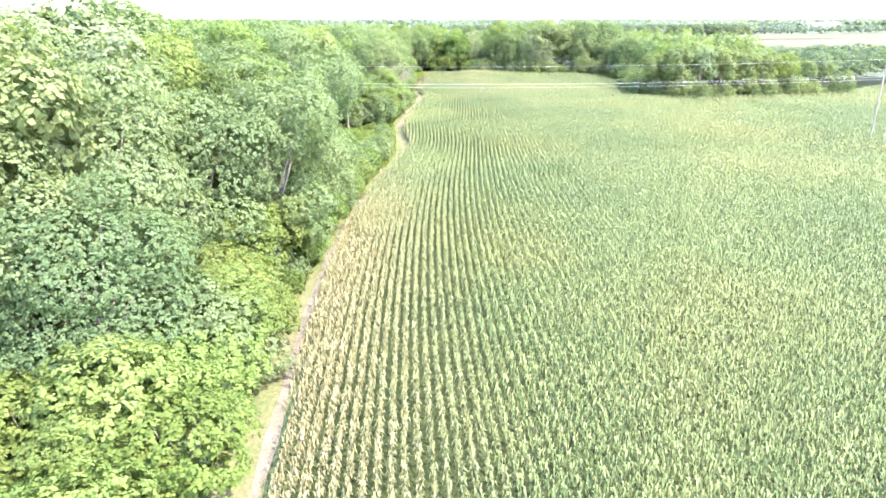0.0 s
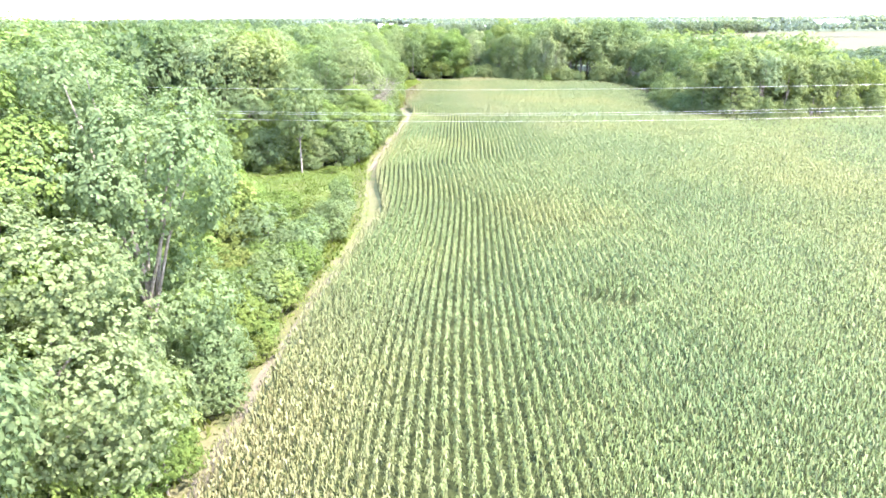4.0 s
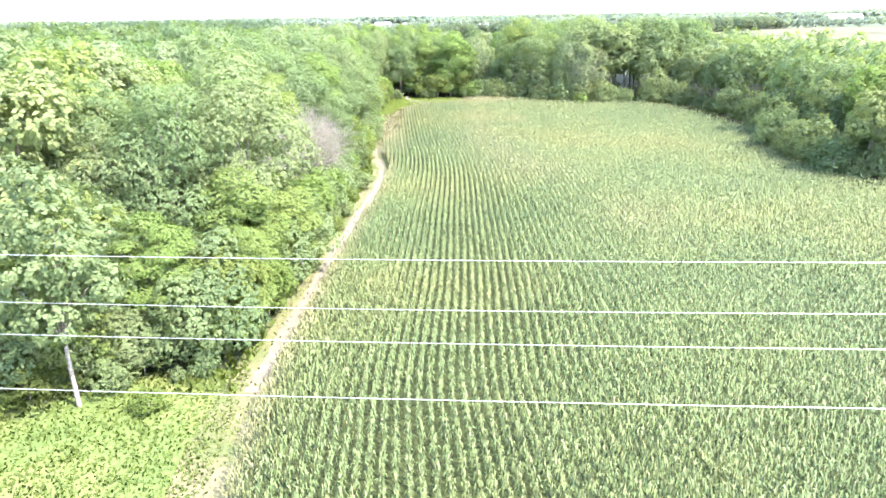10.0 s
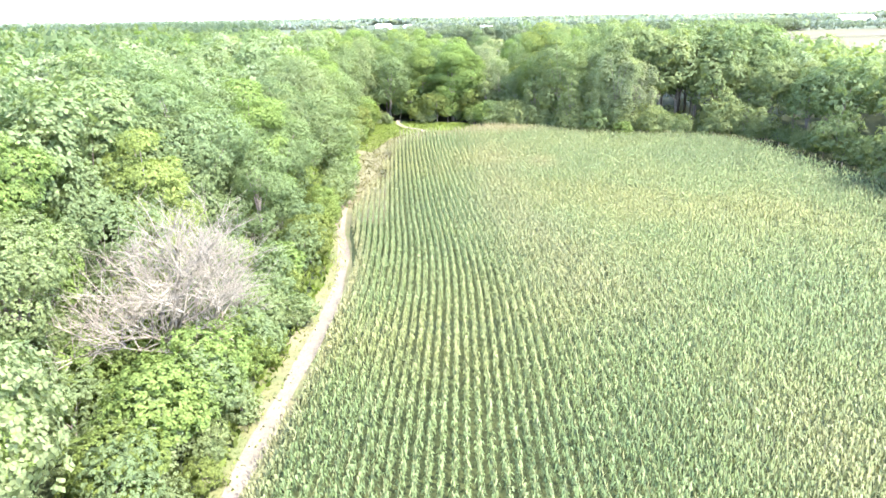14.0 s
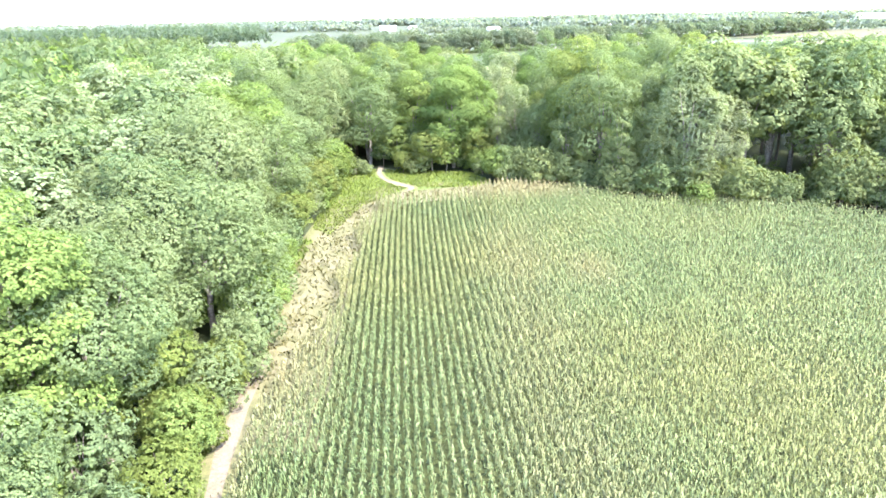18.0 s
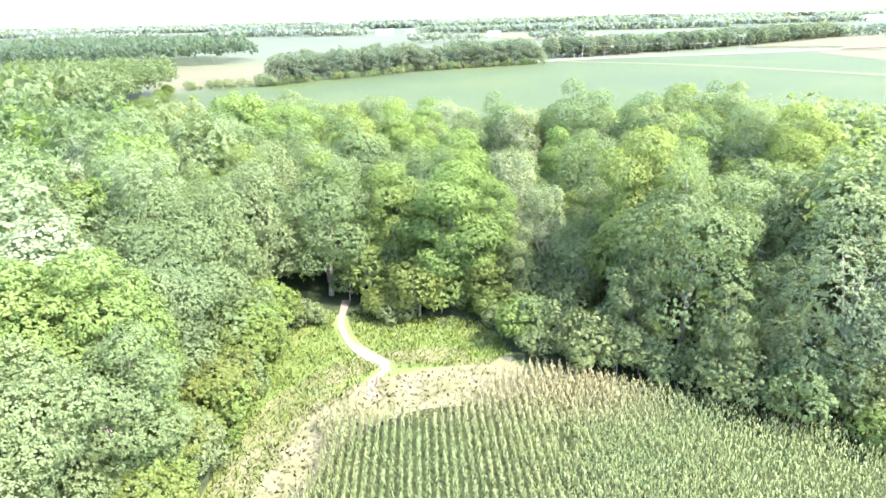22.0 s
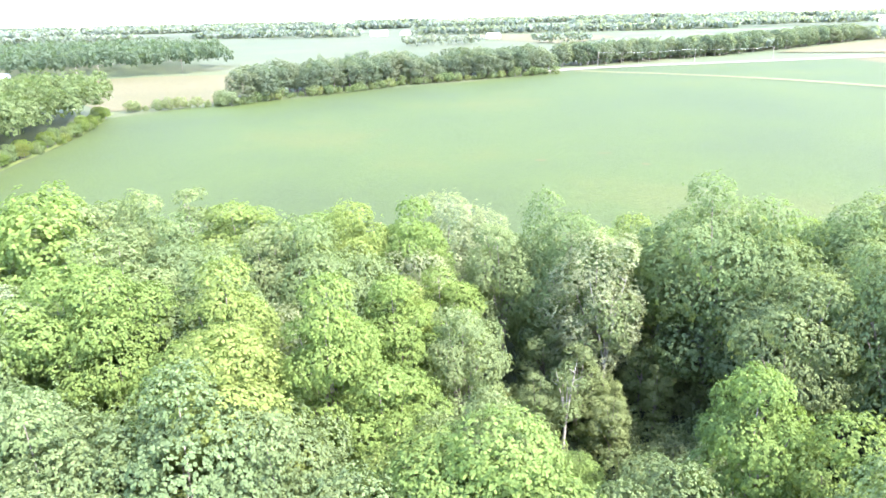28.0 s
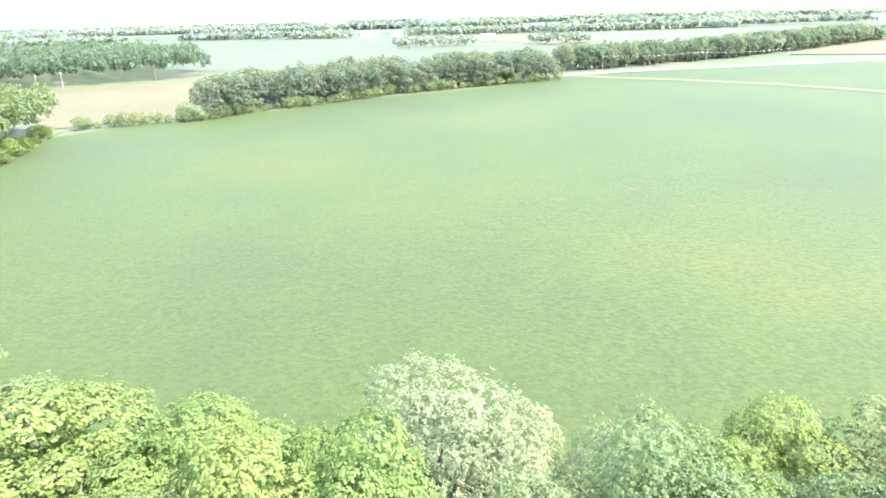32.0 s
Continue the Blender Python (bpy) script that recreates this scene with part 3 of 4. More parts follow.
BUSH = [tree_of(("shrub", "weedy_shrub", "yellow_green_shrub", "dark_green_shrub", "silvery_shrub")[i], ("leafy green shrub", "fresh green weedy shrub", "bright yellow-green shrub", "dark green shrub", "pale silvery shrub")[i] + " at the wood's edge", "shrub", 81 + i, m, 3600, 0.16, 2.0, 1.9, 1.7, 0.07, 4, "shrubs", lobes=28, tuft=0.40, leaves=7) for i, m in enumerate([LEAF, WEED, LEAF_YELLOW, LEAF_BLUE, LEAF_SILVER])]
YOUNG = [tree_of(("sapling", "yellow_green_sapling", "weedy_sapling", "sapling", "dark_green_sapling")[i], ("young leafy green tree at the wood's edge", "young bright yellow-green tree at the wood's edge", "young loose fresh-green tree at the wood's edge", "young leafy green tree at the wood's edge", "young dark green tree at the grove's edge")[i], "sapling", 71 + i, m, 8000, 0.16, 2.5, 3.0, 3.3, 0.09, 4, "saplings", lobes=38, tuft=0.40, leaves=8, plate=(0.8, 0.5, 0.6, 0.9, 0.8)[i], up=(0.45, 0.7, 0.6, 0.4, 0.4)[i]) for i, m in enumerate([LEAF, LEAF_YELLOW, WEED, LEAF, LEAF_BLUE])]
HEDGE_TREES = [tree_of("hedgerow_tree", "rounded tree in the hedgerow past the field", "tree", 101 + i, m, 3600, 0.55, 5.4, 7.0, 7.4, limbs=3, group="hedgerow trees", lobes=36, tuft=1.15, leaves=6) for i, m in enumerate([HAZY_HEDGE_LEAF, HAZY_HEDGE_LEAF, HAZY_HEDGE_LEAF, LEAF_SILVER])]
ROAD_TREES = [tree_of("roadside_tree", "full green tree in the line beside the road", "tree", 111 + i, m, 1800, 0.8, 5.4, 7.0, 7.4, limbs=3, group="roadside trees", lobes=28, tuft=1.6, leaves=6) for i, m in enumerate([HAZY_HEDGE_LEAF, HAZY_HEDGE_LEAF, HAZY_HEDGE_LEAF])]
MODELS = YOUNG + HEDGE_TREES + ROAD_TREES + HIGH + LIME + PALE_TREES + DEEP + MID + BUSH


def plant(model, x, y, height, turn=None, wide=None):
    """Sets a copy of a model; height scales it, wide its spread."""
    s = height / model["grown"]
    w = s * (wide or random.uniform(0.9, 1.15))
    m = pose(x, y, float(lie(x, y)), 0, 0, random.uniform(0, 360) if turn is None else turn) @ Matrix.Diagonal((w, w, s, 1))
    if model["used"]:
        return copy_thing(model, m @ Matrix.Diagonal([1 / k for k in model.scale] + [1]))
    model["used"] = 1
    model.matrix_basis = m
    return model


for mo in MODELS:
    mo["grown"] = max(c.bound_box[6][2] for c in mo.children)
    mo["used"] = 0


def wander(poly, gap, seed):
    """Jittered places about gap apart inside a polygon."""
    g = random.Random(seed)
    px, py = zip(*poly)
    out, j = [], 0
    y = min(py)
    while y < max(py):
        x = min(px) + (j % 2) * gap / 2
        while x < max(px):
            a, b = x + g.uniform(-0.36, 0.36) * gap, y + g.uniform(-0.36, 0.36) * gap
            if inside(a, b, poly):
                out.append((a, b))
            x += gap
        y += gap * 0.88
        j += 1
    return out


def canopy(x, y):
    """Height of the wood."""
    if y < 330 and x < 0:
        return (22.5 if y < 140 else 20.5 if y < 250 else 19.0) + 3.0 * min(max((-20 - x) / 20, 0), 1)
    if x > 60 and y < 320:
        return 17.5 - 4.5 * min(max((x - 95) / 40, 0), 1)
    if 7 < x < 34 and 366 < y < 382:
        return 12.5
    if x < -25:
        return 22.0
    return (19.5 if y > 402 else 21.0) + (2.0 if x > 28 else 0.0)


# trees that stand out by colour, size or place: x, y, model, height, spread
O, L, S, D, B = HIGH, LIME, PALE_TREES, DEEP, BUSH
SINGLE = [(18.5, 346, S[0], 17, 0.9), (22, 339, O[4], 14.5, 0.85), (14.5, 340, D[1], 13, 0.85), (70, 219, MID[2], 16, 0.8), (76, 215, MID[2], 18, 0.9), (84, 216.5, MID[3], 18.5, 0.9), (91, 217.5, MID[2], 17.5, 0.9), (99, 219, MID[2], 17, 0.9), (107, 221.5, MID[2], 16, 0.9), (115, 224, MID[4], 16, 0.85), (124, 228, MID[2], 13.5, 0.9), (133, 232, MID[2], 12.5, 0.9), (-20, 167, L[0], 12, 1.15), (-27, 169, L[1], 13.5, 1.1), (-14.8, 171, L[1], 9.5, 1.2), (-34, 167, O[0], 15, 1.0), (-41, 166, O[2], 14, 1.0), (-49, 167, L[1], 12, 1.1), (-22, 38, O[1], 16.5, 1.15), (-18.5, 50, YOUNG[1], 6.5, 1.5), (-21.5, 53, YOUNG[1], 6, 1.5), (-16.3, 47, YOUNG[1], 6.5, 1.4), (36, 390, O[3], 20.5, 1.0), (43, 388, O[1], 21, 1.0), (33.5, 382.5, O[2], 20.5, 0.85), (-15.5, 43, L[1], 8.5, 1.4), (-18, 27, L[1], 7, 1.4), (-29, 70, O[3], 20, 1.1), (-18.5, 115, YOUNG[0], 7.5, 1.3), (-23, 127, S[1], 6.5, 1.2), (-41, 131, L[1], 13, 1.2), (-12.4, 133.3, B[4], 3, 1.2), (-16, 176, L[1], 13.5, 1.1), (-13.5, 182, L[0], 12, 1.2), (-19, 189, S[1], 8.5, 1.35), (-25, 197, O[0], 14, 1.0), (-26, 206, O[2], 17, 1.0), (-25, 218, O[4], 16, 1.0), (-18.5, 240, O[2], 16, 1.0), (-18.5, 273, O[3], 17.5, 1.15), (-27, 284, O[1], 19, 1.05),
          (6.0, 344, L[1], 20.5, 1.1), (24, 369, L[0], 20.5, 0.75), (30.5, 349, S[1], 18.5, 1.15), (26, 328, D[1], 15, 1.1), (35.5, 331, L[0], 17, 0.85), (38, 321.5, D[0], 15.5, 0.95), (33, 319.5, D[1], 13, 1.0), (48, 319, S[0], 18, 1.15), (43.6, 311.5, YOUNG[1], 4.5, 1.2), (-24, 325, O[0], 18, 1.1), (-11.5, 348, O[4], 20, 1.1), (1.5, 399, S[0], 18.0, 0.95), (-10, 399, L[1], 19.5, 1.15), (-13.5, 374, L[1], 19.5, 1.0), (20, 396, S[0], 20.5, 1.0), (0.5, 374, L[0], 18, 1.0), (15, 356, S[0], 20, 0.9),
          (11, 402, O[2], 19.5, 0.9), (28, 401, O[0], 19, 0.95), (38, 399, D[0], 20, 1.0), (4.6, 411.5, S[0], 20.5, 1.1), (9.3, 411, S[1], 19, 0.85), (-12, 411, L[1], 18, 1.35), (-20.5, 410, L[0], 20, 1.35), (-2.5, 410, L[1], 16.5, 1.0), (17, 408.5, S[1], 17.5, 0.9), (22, 407, L[0], 16.5, 1.0), (27.5, 410.5, L[1], 17, 1.0), (33.5, 408.5, D[0], 18, 1.2), (-27.5, 413.5, D[1], 21, 1.2), (-31, 409, O[1], 18.5, 1.1), (43, 410, O[3], 16, 1.0), (50, 411, D[0], 15, 1.0), (-42, 412, O[4], 18, 1.0), (-2, 347, YOUNG[0], 8, 1.2), (-6, 351, YOUNG[0], 9, 1.2)]
SPECIALS = [(-18, 207, 5.2), (-17, 213, 5.0), (-23, 158.6, 3)] + [(x, y, 2.0 if m in BUSH + YOUNG else 4.8 if y > 340 and h > 18 else 4.2) for x, y, m, h, w in SINGLE]


def clear_of_specials(x, y, less=0.0):
    return all(math.hypot(x - a, y - b) > r - less for a, b, r in SPECIALS)


def young_for(x, y):
    """Darker saplings round the grove and the right-hand end of the belt."""
    return YOUNG[random.choice((0, 4, 4, 4))] if x > 16 else YOUNG[random.choice((0, 1, 2, 3))]


rest = []
for x, y in wander([(9, 385), (46, 385), (46, 396), (9, 397)], 5.2, 41):
    if x < 31:
        plant(DEEP[random.randrange(2)], x, y, random.uniform(5, 10.5), wide=random.uniform(1.0, 1.4))
for x, y in wander([(7, 381), (33, 381), (33, 398), (7, 398)], 2.8, 42):
    plant(BUSH[random.choice((0, 3, 3))], x, y, random.uniform(1.8, 4.0))
for x, y, model, h, w in SINGLE:
    plant(model, x, y, h, wide=w)
for x, y in wander(WOODS_L, 6.9, 3):
    if y < 34 or (7 < x < 31 and 380 < y < 398) or (x > -21 and y < 58) or (12.5 < x < 24 and 334 < y < 352) or (-22.5 < x and 188 < y < 219) or not clear_of_specials(x, y):
        continue
    near = -31 < x < (60 if y > 345 else 45)
    if x < -52 or x > 100 or x > 60 and y > 345 or x > 84 and y > 232:
        if x < 112:
            rest.append((x, y))
        continue
    h = canopy(x, y) * random.uniform(0.62 if x > 12 and y > 340 else 0.8, 1.14)
    r = random.random()
    right_side = x > 20
    if near:
        model = random.choice(HIGH) if y < 130 and r > 0.2 else random.choice(DEEP) if r < (0.15 if right_side else 0.05) else random.choice(LIME) if r < (0.42 if y > 340 else 0.24) else random.choice(PALE_TREES) if r < (0.58 if right_side else 0.46 if y > 340 else 0.32) else random.choice(HIGH)
    else:
        model = MID[2] if r < (0.4 if right_side else 0.1) else MID[3] if r < 0.52 and right_side or r < 0.25 else MID[4] if r < (0.6 if right_side else 0.4) else MID[random.randrange(2)]
    plant(model, x, y, h, wide=random.uniform(0.7, 0.98) if y > 335 else random.uniform(0.85, 1.1))


def along(line, gap, seed):
    g = random.Random(seed)
    out = []
    for (xa, ya), (xb, yb) in zip(line, line[1:]):
        n = max(1, round(math.hypot(xb - xa, yb - ya) / gap))
        out += [(xa + (xb - xa) * (i + g.random()) / n, ya + (yb - ya) * (i + g.random()) / n) for i in range(n)]
    return out


# undergrowth inside the wood's margin
for poly, seed in (([(-27, 30), (-14.5, 30), (-16, 84), (-24, 96), (-27, 100)], 11), ([(-50, 163), (-18, 167), (-16, 200), (-16, 240), (-17, 300), (-17, 344), (-27, 340), (-28, 200), (-50, 172)], 13), ([(-14, 345), (9, 345), (14, 334), (40, 319), (60, 314), (74, 306), (74, 322), (40, 332), (14, 352), (40, 360), (44, 376), (8, 378), (-14, 372)], 14), ([(72, 250), (70, 222), (80, 216), (110, 222), (110, 232), (84, 230), (82, 255)], 15)):
    for x, y in wander(poly, 4.3, seed):
        if clear_of_specials(x, y, 1.8):
            h = random.uniform(2.5, 9)
            plant(BUSH[random.choice((0, 0, 1, 3))] if h < 4 else young_for(x, y), x, y, h)
for x, y in ((-16, 21), (-20, 23), (-24, 26), (-20, 31), (-14.5, 34), (-26, 33), (-15, 38.5), (-17.5, 35), (-23, 30), (-29, 30), (-31, 36), (-27, 39), (-19, 41), (-16.5, 26), (-14, 28)):
    plant(YOUNG[random.choice((1, 1, 2))], x, y, random.uniform(5, 7.5), wide=1.25)
for x, y in wander([(-40, 100), (-30, 92), (-17, 86), (-14.5, 92), (-14, 118), (-15, 133), (-30, 136), (-42, 136)], 3.9, 19):
    h = random.uniform(3.0, 6.0) if x > -24 or y > 126 else random.uniform(7.0, 12.0) if y < 122 else random.uniform(5, 8)
    plant(YOUNG[random.choice((1, 1, 1, 2, 2, 0))] if h > 3.6 else BUSH[random.choice((1, 2, 1, 4))], x, y, h, wide=random.uniform(1.0, 1.35))
# shrubs and weeds of the clearing under the power line
for x, y in wander([(-60, 140), (-14, 140), (-15, 158), (-60, 158)], 8.5, 17):
    if clear_of_specials(x, y, 0.5):
        plant(BUSH[random.choice((1, 1, 2, 1, 4))], x, y, random.uniform(0.7, 1.9), wide=random.uniform(1.0, 1.6))
# shrubs and saplings along the wood's edges
for line, gap, lo, hi, seed in (([(-17.8, 44), (-17.2, 64), (-18.5, 86)], 2.7, 5.5, 10, 20), ([(-14, 20), (-14.5, 85)], 3.4, 2.5, 5.5, 1), ([(-13.5, 82), (-14, 112), (-12.5, 134)], 2.2, 2.5, 6, 2), ([(-60, 160), (-30, 161), (-15, 165), (-13, 185)], 1.7, 4, 8.5, 4), ([(-60, 163), (-30, 164), (-18, 168), (-16, 186)], 2.2, 7, 11, 8), ([(-12, 186), (-11.6, 205), (-11, 222)], 2.0, 1.6, 3.6, 9), ([(-23, 199), (-21, 216), (-14, 218), (-14, 202), (-18, 198)], 2.0, 3.5, 6.5, 10), ([(-14, 184), (-14, 225), (-13, 240), (-14, 262), (-17, 300)], 2.2, 2.5, 7.5, 5), ([(-18, 300), (-16, 338), (10, 342), (15, 330), (24, 325), (40, 316), (58, 311), (72, 305), (78, 288), (77, 262), (72, 250), (66, 230), (66, 216), (76, 211), (100, 215), (132, 226)], 2.1, 2.5, 9, 6), ([(-60, 159), (-30, 160), (-15, 163)], 1.7, 1.2, 3.2, 18), ([(-150, 630), (-136, 580), (-129, 515), (-106, 444), (-70, 426), (-40, 413), (0, 413), (30, 413), (120, 410)], 3.4, 3, 7, 7)):
    for x, y in along(line, gap, seed):
        if clear_of_specials(x, y, 3.0) and math.hypot(x + 9, y - 341) > 2.2:
            h = random.uniform(lo, hi)
            if x > 58 and y < 330:
                x, y, h = x + random.uniform(-1, 4), y + random.uniform(-1, 3), random.uniform(3, 11)
            model = (BUSH[random.choice((0, 3, 3))] if x > 16 else BUSH[random.choice((0, 0, 1, 1, 2, 3))]) if h < 4.2 else young_for(x, y)
            plant(model, x + random.uniform(-1.2, 1.2), y + random.uniform(-1, 1), h)


# ---- far country ----
def far_wood(name, label, poly, gap, height, seed, cards=34, size=4.2, given=None, mat=None, low=0.7):
    """A distant wood: many small clumps in humps of uneven height, one mesh."""
    g = np.random.default_rng(seed)
    spots = np.array(given or wander(poly, gap, seed))
    n = len(spots)
    hs = height * g.uniform(0.7, 1.2, n)
    boughs = 7
    q = g.standard_normal((n, boughs, 3)) + [0, 0, low]
    q /= np.linalg.norm(q, axis=2)[..., None]
    size3 = np.stack([np.full(n, gap * 0.60), np.full(n, gap * 0.60), hs * 0.46], 1)[:, None]
    heart = np.stack([spots[:, 0], spots[:, 1], hs * 0.50], 1)[:, None] + q * size3 * g.uniform(0.4, 0.75, (n, boughs, 1))
    pick = g.integers(0, boughs, (n, cards))
    c = np.take_along_axis(heart, pick[..., None], 1)
    d = g.standard_normal((n, cards, 3)) + [0, 0, 0.55]
    d /= np.linalg.norm(d, axis=2)[..., None]
    p = c + d * gap * 0.27 * g.uniform(0.8, 1.15, (n, cards, 1))
    p, d = p.reshape(-1, 3), d.reshape(-1, 3)
    nrm = d + g.standard_normal(d.shape) * 0.35
    nrm /= np.linalg.norm(nrm, axis=1)[:, None]
    v, f = clumps(p, nrm, size, g)
    soft = d * 0.8 + nrm * 0.2
    soft = np.repeat(soft / np.linalg.norm(soft, axis=1)[:, None], 4, 0)
    return thing(name, label, "woods", "", mesh_of(name, v, f, mat or HAZY_FAR_LEAF, True, normals=soft), "stuff")


def wood_mass(name, label, spots, height, seed, mat, quads, leaf, tuft):
    """Treetops that stand too deep in the wood to be told apart: whole crowns, joined."""
    g = np.random.default_rng(seed)
    kinds = [crown_of(200 + i, quads, leaf, 5.6, 7.6, 9.6, lobes=26, tuft=tuft, leaves=6, low=-0.2) for i in range(4)]
    vs, fs, ns, o = [], [], [], 0
    for x, y in spots:
        v, f, _, soft = kinds[g.integers(4)]
        t, w, h = g.uniform(0, 6.28), g.uniform(0.85, 1.2), height * g.uniform(0.82, 1.14) / 17.4
        turn = np.array([[math.cos(t), math.sin(t), 0], [-math.sin(t), math.cos(t), 0], [0, 0, 1]])
        vs.append(v @ turn * [w, w, h] + [x, y, 0])
        ns.append(soft @ turn)
        fs.append(f + o)
        o += len(v)
    return thing(name, label, "woods", "", mesh_of(name, np.concatenate(vs), np.concatenate(fs), mat, True, normals=np.concatenate(ns)), "stuff")


BEHIND = [q for q in wander([(-108, 60), (-62, 20), (-62, 412), (-74, 430), (-108, 440)], 8.6, 33) + [q for q in rest if q[0] < 50] if not (-100 < q[0] < -62 and 332 < q[1] < 378)]
wood_mass("deep_wood", "dense green treetops behind the wood's edge", [q for i, q in enumerate(BEHIND) if i % 5 < 4], 23.5, 33, WOOD_LEAF, 380, 1.1, 2.1)
wood_mass("deep_wood", "yellower treetops scattered behind the wood's edge", [q for i, q in enumerate(BEHIND) if i % 5 == 4], 22.5, 36, LEAF_YELLOW, 380, 1.1, 2.1)
wood_mass("deep_wood", "dark green treetops behind the grove", [q for q in rest if q[0] > 50], 20.0, 34, LEAF_BLUE, 380, 1.1, 2.1)
wood_mass("deep_wood", "low green treetops trailing off beside the corn", wander([(112, 226), (132, 233), (178, 269), (230, 279), (230, 300), (190, 330), (150, 405), (112, 405)], 7.6, 29), 13.0, 29, HAZY_HEDGE_LEAF, 260, 1.3, 2.5)
wood_mass("deep_wood", "low belt of trees past the far corn", wander([(190, 332), (420, 420), (420, 450), (190, 370)], 8.0, 37), 12.0, 37, HAZY_HEDGE_LEAF, 220, 1.4, 2.6)
wood_mass("deep_wood", "dense green treetops deep in the wood", wander([(-300, 100), (-110, 40), (-110, 440), (-130, 516), (-320, 520)], 9.6, 28), 23.5, 28, WOOD_LEAF, 110, 2.0, 3.5)
wood_mass("deep_wood", "leafy tip of the wood beside the soybean field", wander([(-126, 516), (-135, 573), (-142, 612), (-160, 648), (-185, 662), (-240, 650), (-240, 516)], 8.6, 35), 20.5, 35, WOOD_LEAF, 560, 0.95, 1.9)
HEDGE = [(-101, 664), (-92, 679), (-82, 694), (-46, 723), (-23, 752), (32, 783), (80, 810), (72, 850), (8, 826), (-45, 790), (-88, 742), (-108, 700)]
for x, y in wander(HEDGE, 9.0, 21):
    plant(random.choice(HEDGE_TREES[:3]), x, y, random.uniform(11, 17) if -20 < x < 8 else random.uniform(14, 21), wide=random.uniform(0.95, 1.3))
for x, y in along([(-150, 646), (-118, 659), (-103, 661), (-83, 689), (-47, 718), (-24, 747), (32, 778), (82, 805)], 4.5, 22):
    plant(BUSH[random.choice((0, 3, 0))], x, y + 2, random.uniform(3, 7))
for x, y in ((-108, 668), (-103, 664), (-112, 672)):
    plant(HEDGE_TREES[3], x, y, random.uniform(7, 9), wide=1.2)
ROADSIDE = [(95, 868), (146, 885), (270, 968), (352, 1030), (578, 1234), (578, 1300), (340, 1085), (250, 1012), (130, 920), (95, 900)]
for x, y in wander(ROADSIDE, 10.5, 23):
    plant(random.choice(ROAD_TREES), x, y, random.uniform(13, 20), wide=random.uniform(0.95, 1.25))
wood_mass("far_wood", "dense green wood beyond the pale field", wander([(-520, 790), (-285, 829), (-246, 861), (-200, 887), (-183, 930), (-225, 1000), (-330, 1120), (-520, 1090)], 12, 31), 24.0, 31, HAZY_HEDGE_LEAF, 150, 1.8, 3.4)
patch_of("stubble_field", [(-300, 800), (-262, 770), (-162, 651), (-122, 674), (-108, 700), (-120, 760), (-163, 868), (-245, 858), (-285, 826)], STUBBLE, 0.25, "pale harvested field behind the hedge", "field", 10)
patch_of("far_field", [(-320, 1185), (-230, 980), (-100, 920), (170, 960), (180, 1265), (30, 1400), (60, 1900), (-700, 2300), (-520, 1300)], PASTURE, 0.35, "large pale green field", "field", 30)
patch_of("far_field", [(73, 1512), (172, 1275), (300, 1500), (290, 1660), (60, 1860)], STUBBLE, 0.6, "pale tan field in the distance", "field", 30)
patch_of("far_field", [(300, 960), (400, 950), (700, 1180), (590, 1225), (360, 1022)], STUBBLE, 0.6, "pale tan field beyond the road", "field", 30)
patch_of("far_field", [(360, 880), (900, 950), (900, 1250), (560, 1200)], STUBBLE, 0.5, "pale tan field to the horizon side", "field", 30)
patch_of("far_field", [(100, 828), (148, 856), (330, 893), (320, 640), (264, 640), (232, 692), (205, 735), (158, 783), (114, 816)], BEANS, 0.32, "green crop beside the road", "field", 20)
strip_of("road", [(60, 815), (86, 832), (148, 857), (230, 873), (366, 902), (560, 940)], 9, GRAVEL, 0.5, "pale country road along the field", "road")
strip_of("grass_waterway", [(100, 826), (112, 815), (156, 781), (203, 733), (230, 691), (262, 640)], 8, VERGE, 0.5, "pale grass strip through the crop", "grass strip")
BANDS = [(-1000, 1000, 1950, 110), (-1600, 1600, 2600, 170), (-2300, 2300, 3300, 240), (-3300, 3300, 4300, 320)]
for i, (xa, xb, y, deep) in enumerate(BANDS):
    g = random.Random(50 + i)
    x = xa
    while x < xb:
        w = g.uniform(150, 600) * y / 2500
        yy = y + g.uniform(-0.14, 0.14) * y
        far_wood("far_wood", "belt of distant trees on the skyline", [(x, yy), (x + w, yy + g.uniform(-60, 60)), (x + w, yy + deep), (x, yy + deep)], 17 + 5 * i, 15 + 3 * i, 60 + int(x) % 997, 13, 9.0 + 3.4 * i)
        if g.random() < 0.6:
            patch_of("far_field", [(x, yy - 0.22 * y), (x + w, yy - 0.2 * y), (x + w * 1.1, yy - 20), (x - 30, yy - 20)], g.choice((STUBBLE, PASTURE, PASTURE, CROP)), 0.7 + 0.3 * i, "distant farm field", "field", 60)
        x += w + g.uniform(-20, 160) * y / 2500
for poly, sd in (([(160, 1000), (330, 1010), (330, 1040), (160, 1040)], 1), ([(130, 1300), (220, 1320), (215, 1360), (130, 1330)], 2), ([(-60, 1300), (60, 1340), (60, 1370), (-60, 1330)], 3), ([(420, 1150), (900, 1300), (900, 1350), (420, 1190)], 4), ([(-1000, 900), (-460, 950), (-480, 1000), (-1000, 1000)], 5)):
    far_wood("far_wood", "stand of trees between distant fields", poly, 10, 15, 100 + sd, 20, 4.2)


